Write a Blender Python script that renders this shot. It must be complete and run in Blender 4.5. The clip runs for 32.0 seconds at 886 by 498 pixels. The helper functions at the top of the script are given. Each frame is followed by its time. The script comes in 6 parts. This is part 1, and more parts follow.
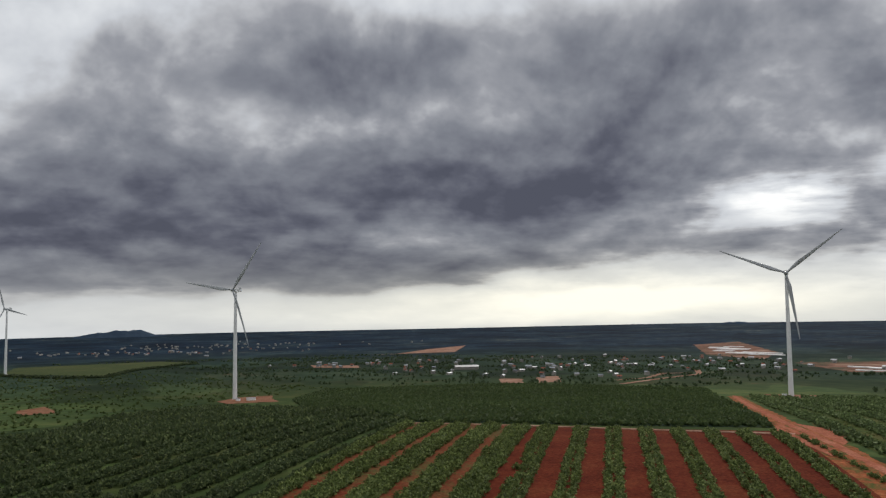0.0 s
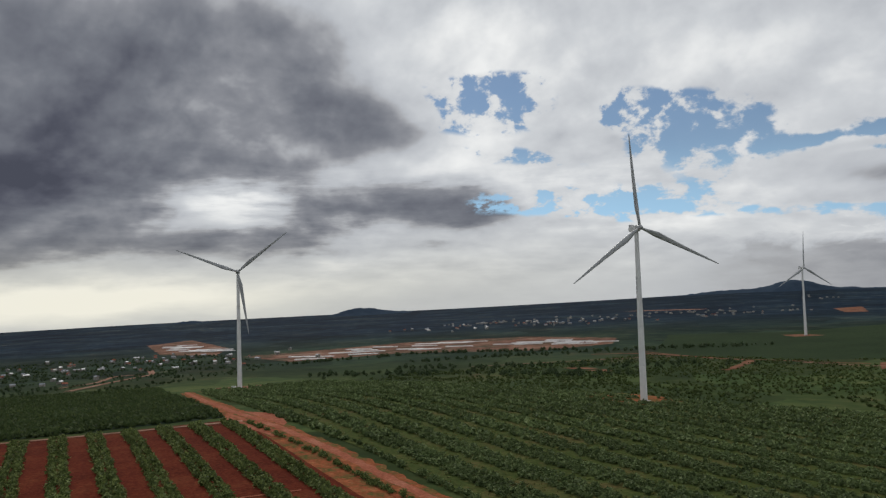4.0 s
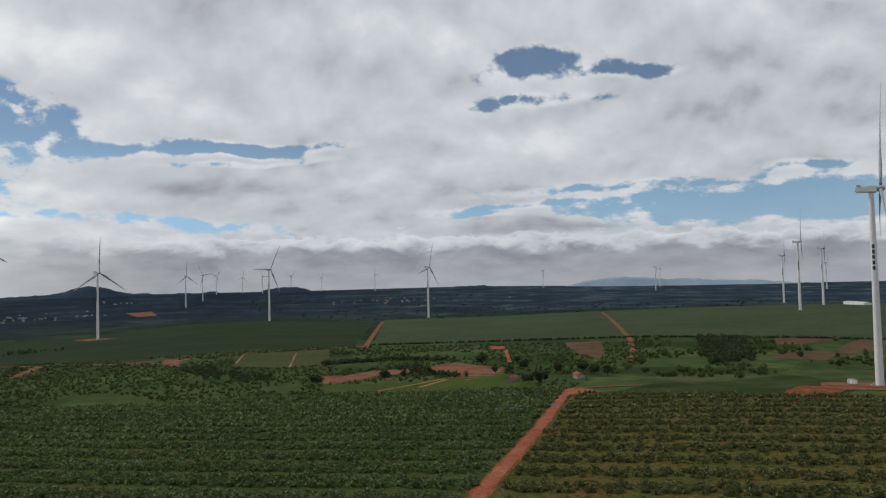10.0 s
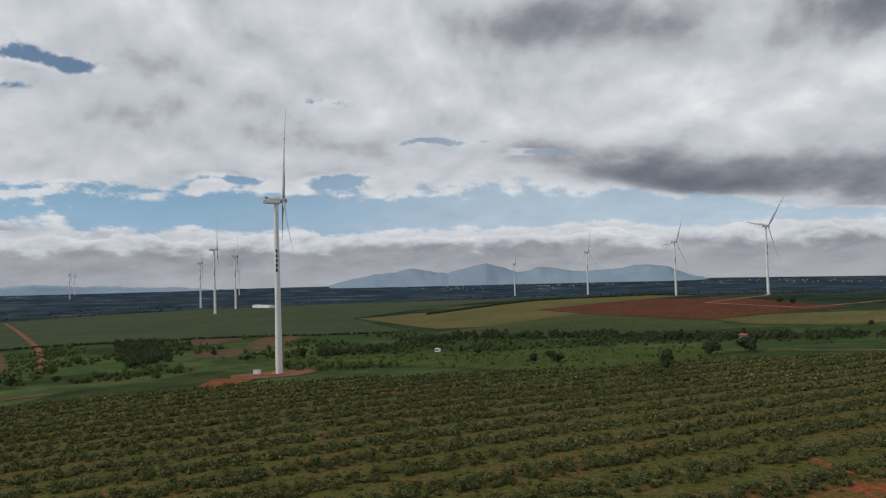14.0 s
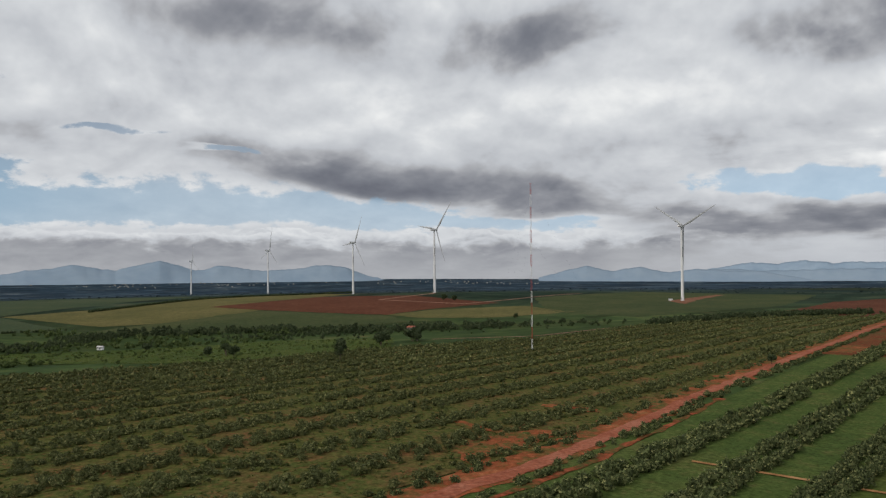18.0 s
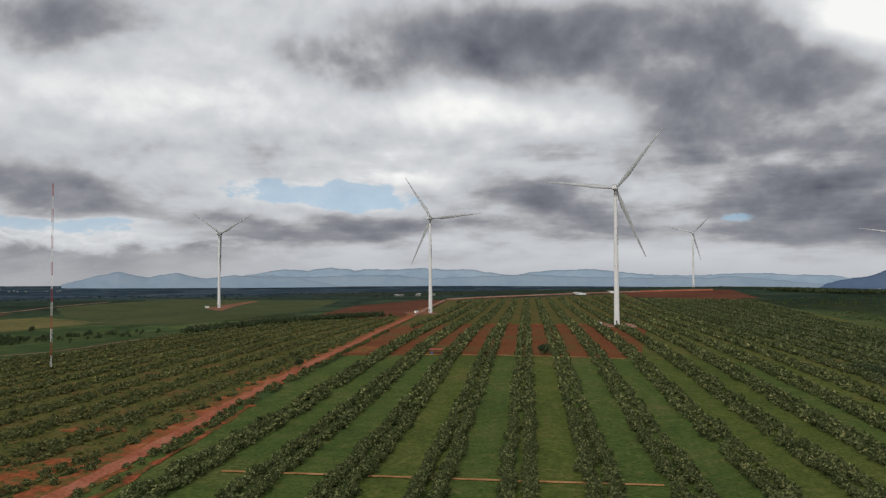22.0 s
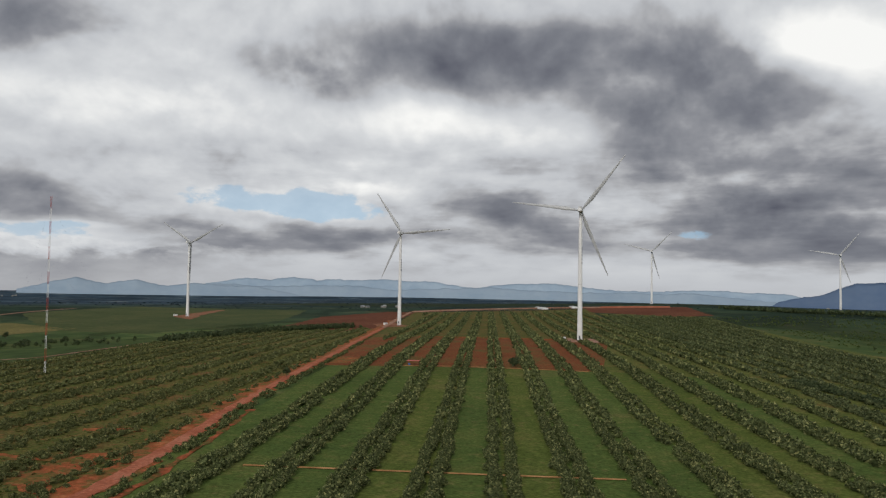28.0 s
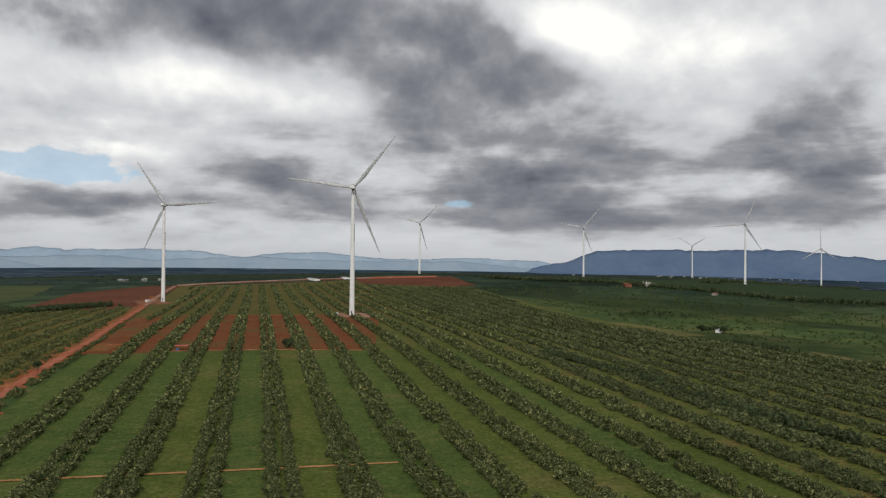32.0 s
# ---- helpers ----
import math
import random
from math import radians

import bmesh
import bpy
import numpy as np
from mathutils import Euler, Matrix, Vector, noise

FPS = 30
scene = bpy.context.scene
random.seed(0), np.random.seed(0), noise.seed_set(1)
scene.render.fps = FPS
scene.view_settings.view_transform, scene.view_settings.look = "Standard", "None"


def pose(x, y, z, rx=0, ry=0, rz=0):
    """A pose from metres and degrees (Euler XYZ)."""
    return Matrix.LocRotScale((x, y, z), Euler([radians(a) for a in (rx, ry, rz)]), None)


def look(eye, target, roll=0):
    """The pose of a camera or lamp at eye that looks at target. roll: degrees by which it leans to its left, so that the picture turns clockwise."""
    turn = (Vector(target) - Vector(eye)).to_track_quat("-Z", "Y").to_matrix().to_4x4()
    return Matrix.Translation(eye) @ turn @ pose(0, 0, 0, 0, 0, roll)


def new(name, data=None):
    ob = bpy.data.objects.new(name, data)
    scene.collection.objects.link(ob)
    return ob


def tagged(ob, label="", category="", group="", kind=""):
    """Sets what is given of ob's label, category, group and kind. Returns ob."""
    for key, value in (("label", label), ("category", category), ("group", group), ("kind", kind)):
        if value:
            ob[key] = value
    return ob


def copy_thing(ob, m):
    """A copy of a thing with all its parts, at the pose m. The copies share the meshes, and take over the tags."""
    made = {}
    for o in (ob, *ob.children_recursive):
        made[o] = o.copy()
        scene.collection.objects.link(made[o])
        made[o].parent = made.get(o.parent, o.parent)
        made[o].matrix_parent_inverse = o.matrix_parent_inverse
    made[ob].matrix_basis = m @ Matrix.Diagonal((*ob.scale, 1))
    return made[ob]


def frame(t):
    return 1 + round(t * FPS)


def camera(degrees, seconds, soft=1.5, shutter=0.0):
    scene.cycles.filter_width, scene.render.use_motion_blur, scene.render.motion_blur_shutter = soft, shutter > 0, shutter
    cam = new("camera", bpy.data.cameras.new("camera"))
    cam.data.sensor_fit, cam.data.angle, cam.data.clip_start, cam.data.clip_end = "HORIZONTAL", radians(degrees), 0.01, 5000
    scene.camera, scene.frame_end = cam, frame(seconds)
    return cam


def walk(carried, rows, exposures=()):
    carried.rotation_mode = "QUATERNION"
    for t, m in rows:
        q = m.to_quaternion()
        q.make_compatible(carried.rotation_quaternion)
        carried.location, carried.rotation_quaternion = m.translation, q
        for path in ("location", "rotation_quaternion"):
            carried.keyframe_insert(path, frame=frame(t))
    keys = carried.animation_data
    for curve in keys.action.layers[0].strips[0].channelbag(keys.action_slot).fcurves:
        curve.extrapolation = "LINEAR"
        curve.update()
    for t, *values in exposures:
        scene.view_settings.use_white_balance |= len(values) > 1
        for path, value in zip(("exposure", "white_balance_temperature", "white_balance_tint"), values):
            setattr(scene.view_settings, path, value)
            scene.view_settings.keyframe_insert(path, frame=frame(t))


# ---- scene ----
cam = camera(59.79, 32.0, soft=1.3)


def aim(x, y, z, heading, tilt, lean):
    """The camera's pose at a place: heading clockwise from +y, tilt above the level, lean to its left, in degrees."""
    h, e = radians(heading), radians(tilt)
    way = Vector((math.sin(h) * math.cos(e), math.cos(h) * math.cos(e), math.sin(e)))
    return look((x, y, z), Vector((x, y, z)) + way * 100, lean)


# seconds, x, y, z, heading, tilt, lean
PATH = [
    (0.0, -17.84, -2.91, 64.08, -192.19, 4.07, -0.68),
    (0.5, -17.53, -2.99, 63.96, -185.29, 4.10, -0.99),
    (1.0, -17.28, -2.88, 63.71, -181.59, 3.95, -1.06),
    (1.5, -17.20, -2.52, 63.45, -180.22, 3.81, -1.09),
    (2.0, -17.24, -1.90, 63.24, -176.92, 3.73, -1.22),
    (2.5, -17.36, -1.07, 63.01, -168.62, 3.67, -1.52),
    (3.0, -17.24, -0.27, 62.84, -160.02, 3.59, -1.84),
    (3.5, -17.06, 0.18, 62.68, -154.67, 3.40, -2.01),
    (4.0, -16.89, 0.12, 62.48, -153.23, 3.20, -1.88),
    (4.5, -16.77, -0.23, 62.25, -154.42, 2.99, -1.74),
    (5.0, -16.70, -0.70, 61.98, -156.94, 2.79, -1.60),
    (5.5, -16.72, -1.06, 61.68, -159.54, 2.61, -1.46),
    (6.0, -16.84, -1.14, 61.34, -160.91, 2.46, -1.36),
    (6.5, -17.08, -0.90, 60.97, -159.40, 2.36, -1.31),
    (7.0, -17.34, -0.29, 60.58, -156.37, 2.27, -1.34),
    (7.5, -17.48, 0.65, 60.21, -152.02, 2.21, -1.40),
    (8.0, -17.36, 1.82, 59.79, -145.93, 2.18, -1.47),
    (8.5, -16.91, 3.00, 59.32, -134.50, 2.23, -1.26),
    (9.0, -16.09, 4.06, 58.90, -121.48, 2.30, -1.36),
    (9.5, -15.01, 4.80, 58.42, -111.24, 2.27, -1.45),
    (10.0, -13.95, 5.34, 57.86, -104.22, 2.27, -1.37),
    (10.5, -12.95, 5.72, 57.25, -98.60, 2.21, -1.40),
    (11.0, -11.96, 6.01, 56.61, -93.26, 2.17, -1.40),
    (11.5, -11.03, 6.19, 55.97, -88.35, 2.14, -1.32),
    (12.0, -10.10, 5.99, 55.36, -83.26, 2.06, -1.30),
    (12.5, -9.15, 5.69, 54.81, -77.89, 1.99, -1.34),
    (13.0, -8.14, 5.34, 54.35, -72.84, 1.94, -1.24),
    (13.5, -7.01, 4.88, 53.91, -67.82, 1.88, -1.40),
    (14.0, -5.80, 4.37, 53.45, -62.97, 1.84, -1.45),
    (14.5, -4.64, 3.95, 52.90, -57.64, 1.74, -1.36),
    (15.0, -3.62, 3.67, 52.17, -51.26, 1.80, -1.15),
    (15.5, -2.89, 3.45, 51.28, -42.62, 1.80, -1.34),
    (16.0, -2.37, 3.32, 50.26, -38.53, 1.77, -1.17),
    (16.5, -2.01, 3.25, 49.25, -37.60, 1.73, -1.00),
    (17.0, -1.76, 3.22, 48.38, -38.41, 1.67, -0.84),
    (17.5, -1.61, 3.20, 47.77, -39.56, 1.60, -0.67),
    (18.0, -1.52, 3.18, 47.58, -39.65, 1.51, -0.47),
    (18.5, -1.25, 3.17, 47.60, -38.43, 1.46, -0.40),
    (19.0, -0.98, 2.97, 47.77, -34.47, 1.43, -0.39),
    (19.5, -0.56, 2.57, 47.97, -29.29, 1.50, -0.34),
    (20.0, 0.01, 2.13, 48.15, -23.93, 1.59, -0.32),
    (20.5, 0.58, 1.60, 48.43, -18.41, 1.65, -0.37),
    (21.0, 0.54, 1.38, 48.77, -12.54, 1.74, -0.36),
    (21.5, 0.37, 1.21, 49.11, -8.41, 1.77, -0.38),
    (22.0, 0.31, 1.06, 49.46, -6.27, 1.74, -0.27),
    (22.5, 0.17, 0.77, 49.75, -5.37, 1.70, -0.17),
    (23.0, -0.00, -0.00, 50.00, -5.20, 1.68, -0.06),
    (23.5, -0.26, -1.47, 50.08, -6.40, 1.66, 0.01),
    (24.0, -0.65, -3.62, 50.05, -5.81, 1.81, 0.18),
    (24.5, -1.23, -6.34, 50.05, -4.13, 2.10, 0.28),
    (25.0, -1.93, -9.62, 50.04, -2.99, 2.25, 0.37),
    (25.5, -2.80, -13.30, 49.95, -2.52, 2.50, 0.48),
    (26.0, -3.58, -17.16, 49.99, -2.75, 2.73, 0.63),
    (26.5, -4.41, -20.81, 50.21, -3.14, 2.87, 0.73),
    (27.0, -5.16, -23.88, 50.67, -3.37, 2.89, 0.78),
    (27.5, -5.85, -26.47, 51.36, -3.47, 2.80, 0.82),
    (28.0, -6.51, -28.63, 52.24, -3.44, 2.61, 0.86),
    (28.5, -7.18, -30.43, 53.30, -3.32, 2.35, 0.90),
    (29.0, -7.87, -31.90, 54.53, -3.12, 2.02, 0.92),
    (29.5, -8.26, -33.16, 55.76, -0.74, 1.76, 0.90),
    (30.0, -8.36, -34.14, 56.87, 6.17, 1.55, 0.74),
    (30.5, -8.54, -34.76, 57.76, 10.40, 1.27, 0.57),
    (31.0, -8.69, -35.07, 58.59, 11.95, 0.96, 0.51),
    (31.5, -8.80, -35.17, 59.47, 13.05, 0.70, 0.53),
    (32.0, -8.82, -35.06, 60.45, 13.50, 0.38, 0.57),
]
walk(cam, [(row[0], aim(*row[1:])) for row in PATH], [(0.0, 0.2, 6450, 10), (0.8, 0.0, 6420, 10), (3.0, -0.1, 6410, 10), (6.0, -0.15, 6400, 10), (9.0, -0.12, 6330, 10), (14.0, -0.06, 6350, 10), (19.0, 0.0, 6480, 10), (29.0, 0.0, 6550, 10), (31.0, 0.1, 6600, 10), (32.0, 0.1, 6600, 10)])


# ---------------------------------------------------------------- light
def link(nt, a, b):
    nt.links.new(a, b)


def math_node(nt, op, a=None, b=None, c=None, clamp=False):
    n = nt.nodes.new("ShaderNodeMath")
    n.operation, n.use_clamp = op, clamp
    for i, v in enumerate((a, b, c)):
        if v is None:
            continue
        if isinstance(v, (int, float)):
            n.inputs[i].default_value = v
        else:
            link(nt, v, n.inputs[i])
    return n.outputs[0]


def vec_node(nt, op, a, b=None):
    n = nt.nodes.new("ShaderNodeVectorMath")
    n.operation = op
    for i, v in enumerate((a, b)):
        if v is None:
            continue
        if isinstance(v, tuple):
            n.inputs[i].default_value = v
        else:
            link(nt, v, n.inputs[i])
    return n.outputs["Value"] if op == "DOT_PRODUCT" else n.outputs["Vector"]


def noise_node(nt, vec, scale, detail=5.0, rough=0.55, distort=0.0):
    n = nt.nodes.new("ShaderNodeTexNoise")
    n.inputs["Scale"].default_value, n.inputs["Detail"].default_value = scale, detail
    n.inputs["Roughness"].default_value, n.inputs["Distortion"].default_value = rough, distort
    if vec is not None:
        link(nt, vec, n.inputs["Vector"])
    return n


def ramp_node(nt, fac, stops):
    n = nt.nodes.new("ShaderNodeValToRGB")
    el = n.color_ramp.elements
    while len(el) < len(stops):
        el.new(0.5)
    for e, (p, c) in zip(el, stops):
        e.position, e.color = p, (*c, 1)
    link(nt, fac, n.inputs[0])
    return n.outputs[0]


SUN_HEADING, SUN_HEIGHT = -168.0, 36.0


# the clouds, by azimuth from the west and elevation: half widths, amount, slope
STORM_DECK = [(-115.9, 7.7, 19.4, 4.77, 1.5, 0.03), (-126.3, 5.4, 10.8, 3.7, 1.3, 0.04), (-93.2, 8.6, 15.6, 3.32, 0.7, -0.03), (-101.7, 5.0, 5.4, 0.59, -0.5, -0.01), (-107.5, 18.8, 23.7, 4.65, 0.6, 0.04), (-100.9, 2.9, 13.6, 1.26, 0.55, 0.04), (-76.3, 4.3, 8.3, 0.97, 0.4, -0.04), (-84.4, 14.7, 16.2, 6.52, 0.8, 0.05), (-92.0, 8.6, 11.3, 4.5, 1.3, 0.04), (-71.3, 15.3, 9.6, 5.2, 0.4, -0.01), (-63.8, 11.5, 6.3, 2.47, 0.4, -0.04), (-73.6, 7.4, 6.2, 1.33, -0.35, -0.02), (-61.0, 6.2, 8.3, 1.67, 0.7, -0.04)]
STORM_EDGE = [(-72.9, 3.8, 11.5, 0.92, 0.5, -0.02), (-59.1, 3.4, 6.2, 0.58, 0.35, -0.04), (-47.1, 3.2, 9.4, 0.64, 0.3, -0.05), (-112.6, 4.4, 11.4, 2.28, 0.9, 0.02), (-105.1, 2.8, 14.3, 1.48, 0.8, -0.0), (-89.7, 4.5, 5.7, 2.24, 0.5, 0.01), (-65.2, 11.6, 7.6, 3.68, 0.2, -0.03), (-74.3, 18.1, 5.8, 3.48, 0.2, 0.01), (-59.4, 6.3, 6.2, 1.16, 0.6, -0.04), (-125.4, 10.7, 7.7, 4.05, 0.5, 0.08), (-74.0, 16.0, 8.5, 4.39, -0.12, -0.13), (-107.5, 15.2, 7.0, 3.59, 0.4, 0.03), (-91.9, 8.2, 6.2, 4.15, 0.2, 0.04), (-106.1, 17.8, 11.5, 4.13, 0.45, 0.08), (-87.0, 16.0, 9.6, 4.49, 0.3, 0.07)]
WEST_DECK = [(-28.5, 6.8, 3.2, 0.96, 0.36, -0.08), (-6.7, 3.3, 7.3, 0.78, 0.24, -0.05), (-55.5, 6.0, 2.0, 0.92, 0.32, 0.03), (-36.8, 3.8, 2.5, 0.83, 0.24, -0.01), (-2.8, 3.8, 7.5, 0.84, 0.16, -0.02), (-20.9, 13.4, 5.8, 2.26, 0.28, 0.06), (-27.9, 6.8, 2.0, 0.81, 0.2, 0.04), (-2.8, 2.3, 6.7, 0.67, 0.24, -0.02), (-3.4, 4.0, 8.0, 0.92, 0.5, 0.01), (43.5, 17.0, 11.9, 1.81, 0.48, -0.14), (42.1, 7.7, 12.0, 1.75, 0.6, -0.13), (49.0, 5.6, 4.0, 1.48, 0.4, -0.08), (17.9, 13.6, 6.3, 0.8, 0.16, -0.01)]
NORTH_DECK = [(48.2, 18.2, 20.3, 1.93, 0.6, -0.01), (54.3, 6.8, 13.6, 1.87, 0.45, -0.11), (58.4, 4.6, 5.8, 1.04, 0.38, -0.03), (74.0, 2.9, 9.3, 1.36, 0.64, -0.05), (79.3, 15.3, 4.3, 1.75, 0.56, -0.16), (50.2, 16.9, 12.2, 1.54, 0.16, 0.04), (84.8, 15.3, 7.9, 1.97, 0.32, -0.13), (87.4, 9.2, 4.0, 2.19, 0.2, -0.09), (56.5, 7.1, 8.0, 2.64, 0.2, -0.06), (72.1, 4.1, 9.3, 1.45, 0.2, -0.08), (95.8, 5.1, 5.1, 2.26, 0.6, -0.05), (62.1, 6.5, 5.8, 1.87, 0.4, 0.06)]
EAST_DECK = [(110.8, 11.8, 8.3, 3.01, 0.5, -0.08), (106.1, 17.4, 7.9, 2.08, 0.35, -0.07), (116.3, 7.0, 6.6, 2.46, 0.4, -0.04), (104.3, 7.3, 6.0, 1.63, 0.2, -0.02), (95.8, 16.0, 15.5, 2.93, 0.9, -0.13), (110.7, 9.7, 9.4, 3.05, 0.6, -0.07), (116.0, 13.3, 7.4, 2.15, 0.1, -0.12), (93.7, 5.9, 4.6, 2.08, 0.7, -0.01), (113.2, 5.0, 5.9, 1.72, 0.6, -0.04), (62.3, 16.3, 5.8, 1.76, 0.8, 0.13), (101.1, 7.8, 5.6, 1.62, 0.3, -0.03), (85.3, 3.4, 5.4, 0.84, 0.45, 0.0), (94.3, 15.8, 16.3, 2.35, 0.3, -0.17)]
HIGH_EAST_DECK = [(113.2, 9.4, 9.9, 2.41, 0.3, -0.03), (111.2, 5.0, 10.4, 1.23, 0.3, -0.0), (120.9, 2.5, 6.6, 0.86, 0.5, -0.0), (109.5, 2.4, 9.5, 1.1, 0.5, -0.02), (96.0, 16.4, 9.6, 1.78, 0.45, -0.01), (108.3, 15.1, 8.9, 2.3, 0.35, -0.07)]
FAR_EAST_DECK = [(113.5, 10.0, 7.9, 2.44, 0.35, -0.01), (111.5, 4.4, 8.7, 1.25, 0.4, 0.0), (131.8, 7.9, 4.5, 4.14, 0.7, -0.05), (136.1, 12.3, 2.3, 4.94, 0.5, -0.1), (134.2, 3.4, 4.4, 1.05, 0.8, -0.02), (121.7, 7.0, 5.1, 1.61, 0.5, -0.02), (98.1, 3.6, 8.1, 1.45, 0.5, 0.02), (87.8, 13.1, 11.8, 1.5, 0.35, -0.21), (81.5, 3.1, 5.1, 1.05, 0.6, 0.04), (122.5, 3.0, 12.8, 1.42, 0.6, -0.0), (134.5, 5.9, 5.3, 2.97, 0.3, -0.04), (127.8, 5.4, 7.2, 2.33, 0.4, -0.03), (116.5, 1.1, 10.1, 0.58, 0.3, 0.01)]
SOUTH_GLOW = [(-56.3, 13.7, 7.5, 5.08, 0.1, -0.14), (-62.2, 3.1, 11.0, 1.96, 0.1, -0.04), (-51.2, 6.5, 14.0, 3.68, 0.08, -0.05), (-39.7, 5.9, 10.7, 3.08, 0.1, -0.07), (-37.5, 15.8, 9.1, 2.51, 0.14, -0.15), (-73.7, 7.2, 3.7, 1.86, 0.15, -0.01), (-72.6, 7.2, 4.5, 1.89, 0.3, -0.07), (-100.7, 21.2, 2.6, 1.53, 0.2, 0.0), (-123.5, 18.5, 3.2, 1.78, 0.1, 0.13), (-120.9, 15.2, 2.2, 1.87, 0.05, 0.09), (-85.2, 0.2, 16.3, 1.55, 0.36, 0.02), (-105.9, -0.8, 12.2, 0.83, 0.1, -0.01), (-73.6, 8.2, 4.1, 1.65, 0.05, -0.01), (-77.9, 0.2, 19.4, 1.15, 0.05, -0.03), (-54.3, 17.7, 9.4, 4.24, 0.24, -0.09), (-56.6, 11.9, 2.9, 4.85, 0.14, -0.07)]
NORTH_GLOW = [(-16.7, 18.5, 15.2, 2.22, 0.1, 0.07), (1.6, 10.5, 20.2, 2.46, 0.07, -0.03), (48.1, 12.3, 20.2, 2.03, 0.1, -0.01), (68.6, 11.7, 14.1, 2.01, 0.1, -0.04), (84.6, 7.2, 2.4, 0.45, 0.15, -0.07), (88.5, 12.2, 9.1, 1.37, 0.15, -0.03), (85.5, 6.8, 3.8, 0.67, 0.12, -0.02), (61.9, 12.4, 9.3, 2.29, 0.08, 0.07), (116.7, 16.1, 3.0, 1.74, 0.1, -0.14), (90.7, 12.1, 9.0, 1.28, 0.12, -0.2)]
EAST_GLOW = [(115.1, 16.8, 4.7, 1.89, 0.12, -0.06), (116.5, 16.0, 4.9, 2.31, 0.2, -0.04), (126.3, 15.4, 6.3, 2.22, 0.05, -0.09), (124.5, 15.3, 5.6, 2.17, 0.16, -0.1), (116.4, 15.9, 4.5, 2.31, 0.12, -0.03), (126.3, 13.1, 5.3, 2.27, 0.12, -0.07), (89.7, 12.1, 8.7, 1.15, 0.06, -0.23), (85.3, 7.0, 2.9, 0.69, 0.05, 0.06), (103.0, 10.3, 2.5, 1.62, 0.15, 0.02), (112.4, 1.3, 8.3, 0.59, 0.1, 0.01)]
WEST_HOLES = [(-54.3, 13.5, 2.8, 1.38, 0.5, -0.08), (-44.0, 11.8, 7.2, 1.69, 0.5, -0.11), (-38.9, 8.6, 4.0, 1.83, 0.45, -0.11), (-47.9, 5.7, 6.0, 0.79, 0.6, -0.06), (-57.7, 12.7, 3.8, 1.21, 0.66, -0.0), (-55.2, 14.7, 4.6, 1.0, 0.72, -0.01), (-45.5, 12.6, 5.4, 1.21, 0.84, -0.05), (-39.4, 10.6, 5.2, 1.0, 0.9, -0.07), (-46.9, 6.3, 6.7, 1.17, 0.72, -0.04), (-29.3, 4.2, 8.6, 0.46, 0.72, -0.06), (-51.9, 9.7, 5.9, 0.83, 0.48, -0.03), (-31.6, 9.4, 6.7, 0.46, 0.9, 0.07), (-49.7, 11.9, 2.5, 2.24, -0.8, -0.03)]
LOW_WEST_HOLES = [(-24.2, 9.8, 4.0, 0.36, 0.84, -0.12), (-24.2, 9.9, 5.9, 0.37, 1.08, 0.05), (-25.2, 8.8, 4.4, 0.22, 0.72, 0.05)]
MID_HOLES = [(-2.9, 15.3, 3.8, 1.11, 1.1, -0.01), (3.8, 14.6, 3.4, 0.48, 0.9, -0.04), (-3.4, 12.9, 4.2, 0.45, 1.0, -0.01), (15.6, 7.3, 2.4, 0.36, 1.0, -0.06), (-8.5, 5.2, 3.3, 0.33, 0.7, -0.01), (15.9, 4.7, 12.8, 1.05, 1.2, -0.03), (1.5, 6.6, 9.6, 0.29, 0.6, 0.02), (22.4, 7.2, 2.2, 0.39, 0.7, -0.08), (23.3, 12.5, 2.5, 0.41, 0.45, -0.03), (38.3, 8.5, 2.7, 0.16, 0.8, -0.07), (17.7, 5.0, 14.4, 1.17, 0.9, -0.02), (42.0, 4.0, 12.0, 0.71, 1.0, -0.05), (-3.4, 5.7, 7.0, 0.19, 0.6, 0.02)]
NORTH_HOLES = [(30.0, 4.9, 12.7, 1.48, 1.2, 0.01), (45.8, 4.3, 9.1, 0.75, 1.0, -0.02), (23.8, 7.4, 2.3, 0.44, 0.9, 0.04), (30.8, 9.4, 3.0, 0.19, 0.75, 0.03), (37.7, 8.4, 2.4, 0.16, 0.8, 0.01), (60.4, 3.1, 6.5, 0.33, 0.6, -0.03), (77.6, 5.3, 4.4, 0.53, 0.9, -0.07), (81.3, 5.8, 4.2, 0.67, 1.1, -0.01), (75.4, 6.2, 2.1, 0.42, 0.5, 0.0), (61.2, 3.6, 5.5, 0.35, 0.8, 0.02), (109.2, 4.1, 1.3, 0.39, 0.65, -0.03), (82.2, 5.1, 3.8, 0.68, 1.1, -0.06)]
CLOUD_RAMP = [(0.0, (0.065, 0.07, 0.095)), (0.12, (0.099, 0.105, 0.135)), (0.34, (0.19, 0.201, 0.231)), (0.47, (0.278, 0.287, 0.315)), (0.56, (0.41, 0.42, 0.442)), (0.64, (0.522, 0.542, 0.572)), (0.8, (0.66, 0.68, 0.7)), (1.0, (0.93, 0.935, 0.92))]
SKY_STRENGTH = 0.058


